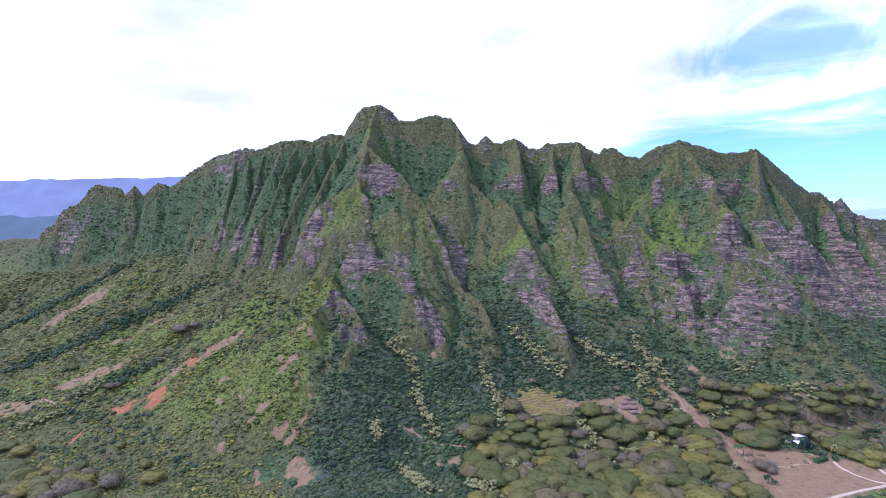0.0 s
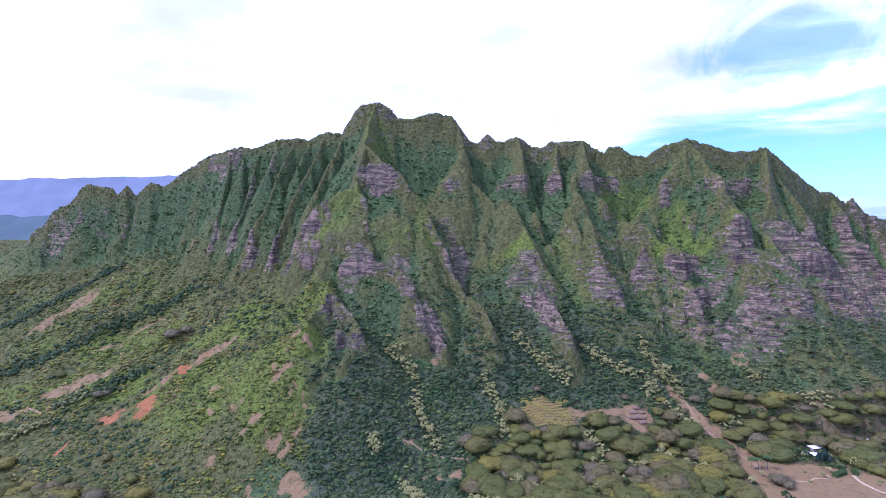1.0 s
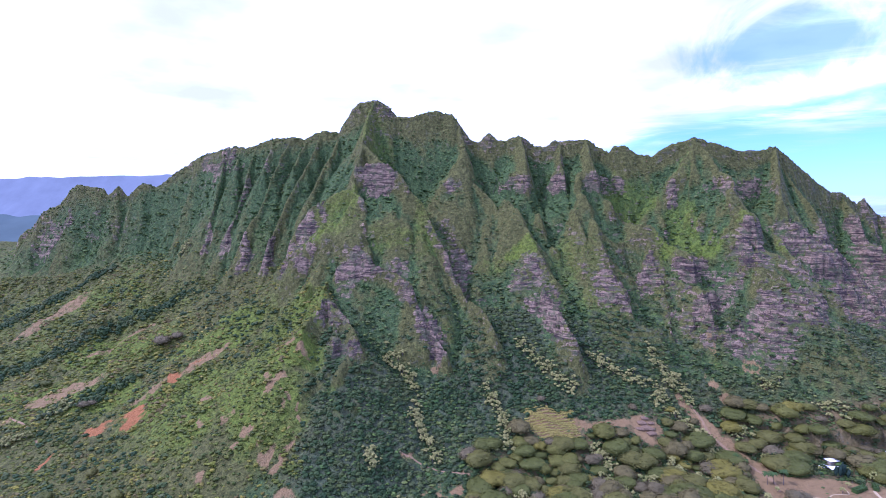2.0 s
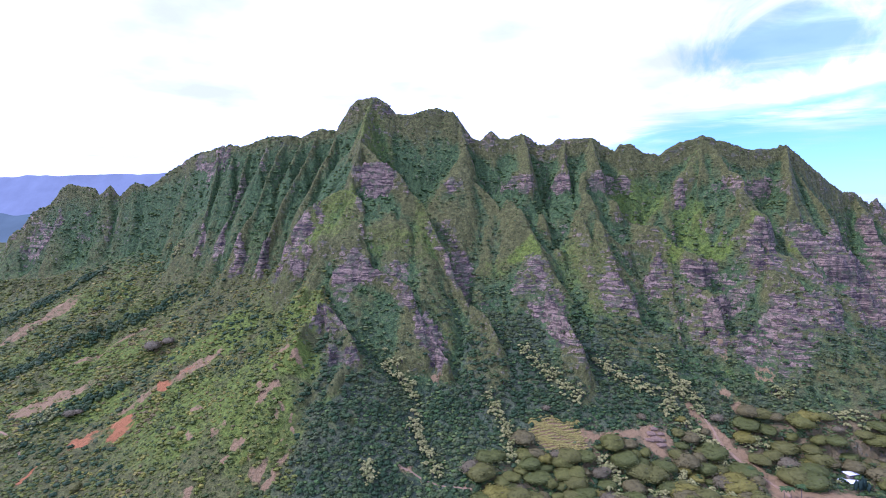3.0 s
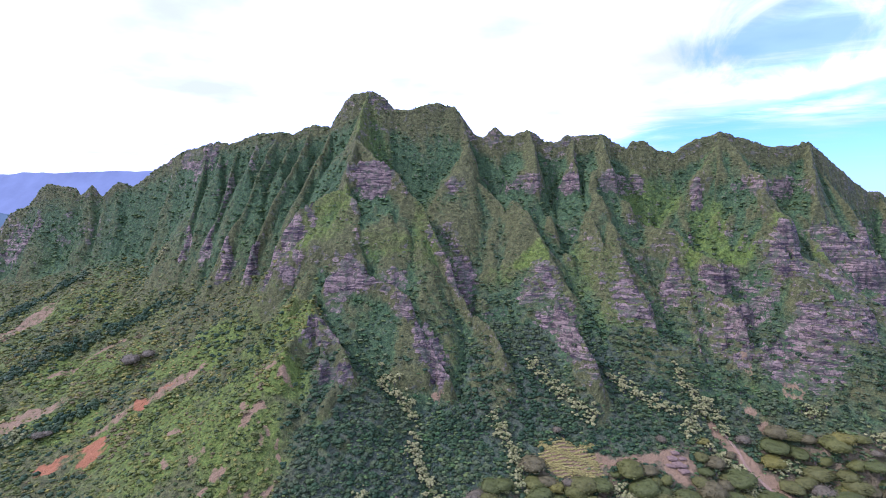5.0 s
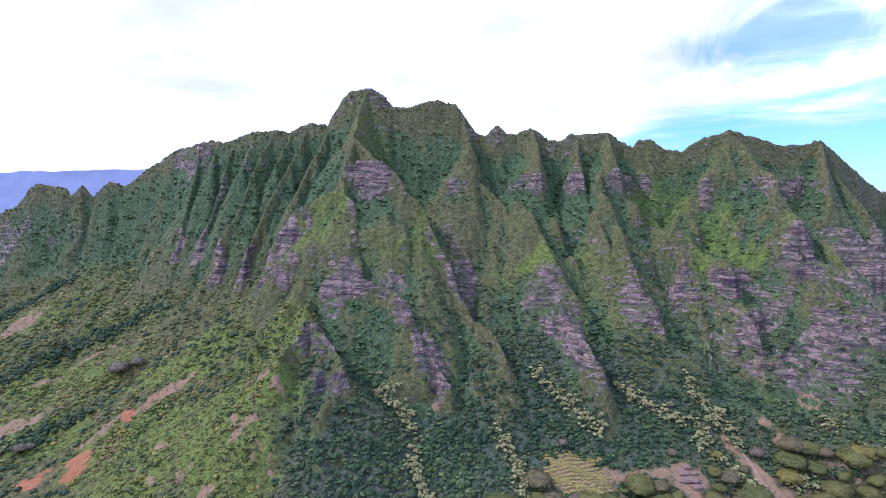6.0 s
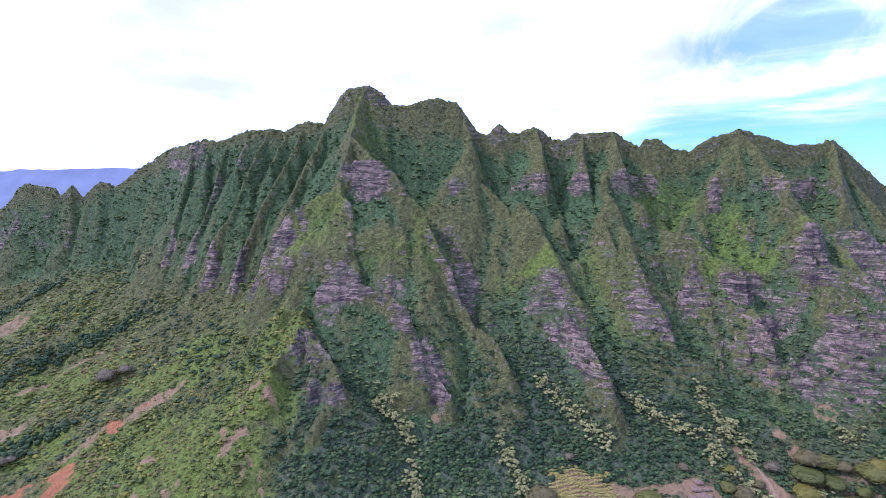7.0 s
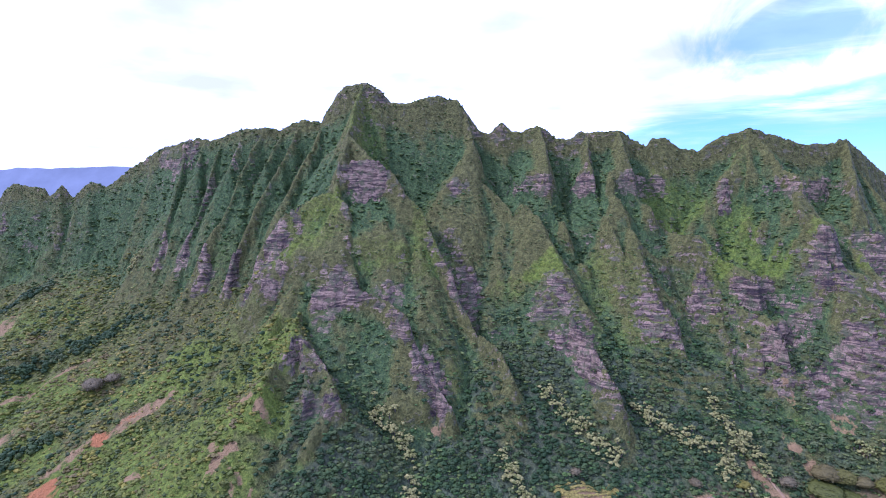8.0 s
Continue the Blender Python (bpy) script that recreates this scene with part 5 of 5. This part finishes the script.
def hedge(x, y, turn, long, wide, tall, label):
    base = tagged(new("hedge"), label, "hedge", "clipped hedges round the lawn")
    base.matrix_basis = standing(x, y, 1.0, radians(turn))
    local = np.random.default_rng(int(long * 10))
    count = int(long * 26)
    way = local.uniform(-1, 1, (count, 3)) * (1, 1, 0.5) + (0, 0, 0.5)
    pushed = np.argmax(np.abs((way - (0, 0, 0.5)) * (0.3, 1, 1.6)), axis=1)
    way[pushed == 1, 1] = np.sign(way[pushed == 1, 1])
    way[pushed == 2, 2] = 1
    spot = way * (long / 2, wide / 2, tall)
    size = 0.45
    a, b = local.normal(size=(count, 3)) * size, local.normal(size=(count, 3)) * size
    points = np.stack((spot, spot + a, spot + b), 1).reshape(-1, 3)
    bm = bmesh.new()
    box(bm, (-long / 2 + 0.3, -wide / 2 + 0.2, -0.6), (long / 2 - 0.3, wide / 2 - 0.2, tall - 0.2))
    bmesh.ops.bevel(bm, geom=bm.edges[:], offset=0.35, segments=2, affect="EDGES")
    bmesh.ops.triangulate(bm, faces=bm.faces)
    bm.verts.index_update()
    core = np.array([v.co[:] for v in bm.verts])
    core_faces = np.array([[v.index for v in f.verts] for f in bm.faces])
    bm.free()
    mesh = mesh_from("leaves", np.concatenate((core, points)), np.concatenate((core_faces, len(core) + np.arange(3 * count).reshape(-1, 3))), hedge_leaf, False)
    give(mesh, "tone", np.full(len(core) + 3 * count, 0.4))
    part("leaves", mesh, base)
    return base


hedge(316, 509, 0, 20, 3.2, 2.2, "long low clipped green hedge beside the lawn")
hedge(352, 484, 25, 16, 5, 3.5, "thick dark green hedge at the lawn edge")
hedge(368, 487, 60, 10, 4, 3.0, "green hedge by the garden trees")
for x, y, size, kind in ((374, 498, 0.9, CANDLE_KINDS[0]), (347, 490, 0.9, CANDLE_KINDS[1]), (304, 521, 0.9, CANDLE_KINDS[0]), (318, 522, 0.9, CANDLE_KINDS[2]), (281, 482, 0.8, CANDLE_KINDS[1]), (366, 515, 0.75, CANDLE_KINDS[2]), (334, 479, 1.0, CANDLE_KINDS[0]), (264, 467, 1.1, CANDLE_KINDS[1]), (376, 499, 1.3, CANDLE_KINDS[2]), (300, 533, 1.1, CANDLE_KINDS[2]), (326, 529, 1.0, CANDLE_KINDS[1]), (342, 517, 0.9, CANDLE_KINDS[0]), (295, 563, 1.4, CANDLE_KINDS[2])):
    put(kind, x, y, size, 1.0)
for x, y, size, kind in ((382, 508, 1.0, RAIN_KINDS[1]), (350, 541, 1.0, RAIN_KINDS[2]), (372, 535, 0.9, RAIN_KINDS[4]), (334, 538, 0.95, RAIN_KINDS[3]), (308, 530, 0.75, RAIN_KINDS[5]), (296, 470, 0.7, RAIN_KINDS[6]), (404, 520, 0.9, RAIN_KINDS[0]), (420, 508, 0.8, RAIN_KINDS[3]), (384, 515, 1.0, RAIN_KINDS[0]), (367, 534, 1.1, RAIN_KINDS[2]), (343, 543, 1.1, RAIN_KINDS[4]), (404, 487, 1.1, RAIN_KINDS[3]), (388, 487, 0.7, RAIN_KINDS[1]), (392, 474, 0.6, RAIN_KINDS[3]), (288, 469, 0.9, RAIN_KINDS[5]), (292, 461, 0.6, RAIN_KINDS[6]), (268, 510, 0.6, RAIN_KINDS[6])):
    put(kind, x, y, size, 2.0)
for x, y, size, k in ((310, 516, 0.9, 0), (326, 520, 0.6, 1), (345, 516, 0.6, 2), (361, 508, 0.7, 0), (392, 498, 0.5, 1), (310, 532, 1.2, 0), (294, 544, 0.9, 2), (273, 525, 0.8, 1), (268, 516, 0.7, 3), (278, 443, 0.8, 0), (282, 440, 0.6, 1), (356, 497, 0.7, 2), (360, 493, 0.6, 0), (348, 511, 0.6, 3)):
    put(BROAD_KINDS[k], x, y, size, 0.5)


# ---- tracks and garden paths ----
brown_dirt = plain_material("brown_dirt", (0.185, 0.122, 0.064), (0.28, 0.19, 0.105), 3.0, 0.95)
def ribbon(name, line, wide, material_used, label, lift=0.12):
    """A path laid over the ground along a smooth line."""
    line = np.array(line, float)
    t = np.linspace(0, len(line) - 1, 12 * (len(line) - 1) + 1)
    x, y = np.interp(t, range(len(line)), line[:, 0]), np.interp(t, range(len(line)), line[:, 1])
    kernel = np.ones(9) / 9
    x = np.convolve(np.pad(x, 4, mode="edge"), kernel, "valid")
    y = np.convolve(np.pad(y, 4, mode="edge"), kernel, "valid")
    dx, dy = np.gradient(x), np.gradient(y)
    n = np.hypot(dx, dy) + 1e-9
    w = wide * (1 + 0.25 * rough(x, y, 9, 2, 601)) / 2
    rows = []
    for off in (-1.0, -0.4, 0.4, 1.0):
        px, py = x - off * w * dy / n, y + off * w * dx / n
        rows.append(np.stack((px, py, sample(GZ, px, py) + (lift if abs(off) < 1 else -0.05)), -1))
    points = np.stack(rows, 1)
    index = np.arange(points.shape[0] * 4).reshape(-1, 4)
    faces = np.stack((index[:-1, :-1], index[1:, :-1], index[1:, 1:], index[:-1, 1:]), -1).reshape(-1, 4)
    return tagged(new(name, mesh_from(name, points.reshape(-1, 3), faces, material_used)), label, "path", kind="structure")


ribbon("path_1", ((280, 408), (300, 413), (319, 420), (347, 431), (374, 438), (400, 446), (440, 460)), 4.0, pale_gravel, "pale gravel drive along the lawn")
ribbon("path_2", ((380, 441), (369, 449), (362, 464), (361, 474), (364, 484)), 3.0, pale_gravel, "pale gravel path curving through the lawn")
ribbon("path_3", ((281, 468), (296, 472), (308, 474), (316, 471), (324, 478), (332, 479), (340, 478), (343, 490)), 1.2, pale_gravel, "narrow pale garden path")
ribbon("path_4", ((255, 600), (262, 580), (262, 565), (272, 546), (285, 528), (290, 505), (284, 480)), 3.2, brown_dirt, "brown dirt track down the slope")
ribbon("path_5", ((-42, 505), (-24, 504), (0, 502), (26, 500)), 1.7, brown_dirt, "short pale dirt track in the wood")
ribbon("path_7", ((-449, 574), (-438, 571), (-428, 566), (-414, 560), (-401, 550), (-383, 536)), 2.0, brown_dirt, "pale farm track by the pasture")
ribbon("path_6", ((392, 456), (396, 480), (406, 505), (418, 526)), 3.0, pale_gravel, "pale dirt road to the hut", 0.35)


# ---- loose rocks on the terraced outcrop ----
def boulder(seed):
    local = np.random.default_rng(seed)
    bm = bmesh.new()
    bmesh.ops.create_icosphere(bm, subdivisions=2, radius=1.0)
    for v in bm.verts:
        v.co = Vector((v.co.x * 3.0, v.co.y * 1.8, v.co.z * 1.1)) * (1 + 0.3 * noise.noise(v.co * 1.3 + Vector((seed, 0, 0))))
        v.co.z = round(v.co.z / 0.55) * 0.55 * 0.6 + v.co.z * 0.4
    return tagged(new("boulder", finish("boulder", bm, brown_rock)), "weathered brown layered rock slab on the slope", "rock", "rocks of the outcrop")


BOULDER = {"model": boulder(3)}
for x, y, size in ((194, 558, 1.9), (197, 553, 2.1), (200, 548, 1.8), (203, 553, 1.2), (190, 552, 1.3), (198, 562, 1.5), (203, 559, 1.2)):
    put(BOULDER, x, y, size, random.uniform(-0.4, 0.4))


# ---- dry grass in rows and yellowing shrubs ----
def rows_of_tufts():
    x, y = [], []
    for k in range(16):
        n = 230
        t = rng.uniform(-1, 1, n)
        yy = 539 + 1.9 * k + 1.2 * np.sin(t * 4 + k) + rng.normal(0, 0.35, n)
        xx = 105 + t * 27 * (1 - 0.05 * abs(k - 5) / 8)
        x.append(xx)
        y.append(yy)
    x, y = np.concatenate(x), np.concatenate(y)
    keep = 1.15 - np.hypot((x - 105) / 30, (y - 554) / 19) + 0.7 * rough(x, y, 12, 3, 611) > 0.12
    x, y = x[keep], y[keep]
    z = sample(GZ, x, y)
    return spread("dry_grass", BUSHES, np.stack((x, y, z + 0.1), -1), rng.uniform(0.7, 1.4, len(x)), dry_leaf, "yellow dry grass in mown rows on a clearing", rng, (0.4, 0.6))


rows_of_tufts()
plant("yellow_shrubs", 4500, (-620, 440), (-150, 790), lambda x, y, z: ease(rough(x * 0.7 + 0.7 * y, y * 0.6, 60, 3, 231), 0.18, 0.4) * 0.8 * (1 - sample(CLIFF, x, y)),
      lambda x, y, n: 0.8 + 1.6 * rng.random(n) ** 2, BUSHES, dry_leaf, "yellowing dry shrubs on the western slope")
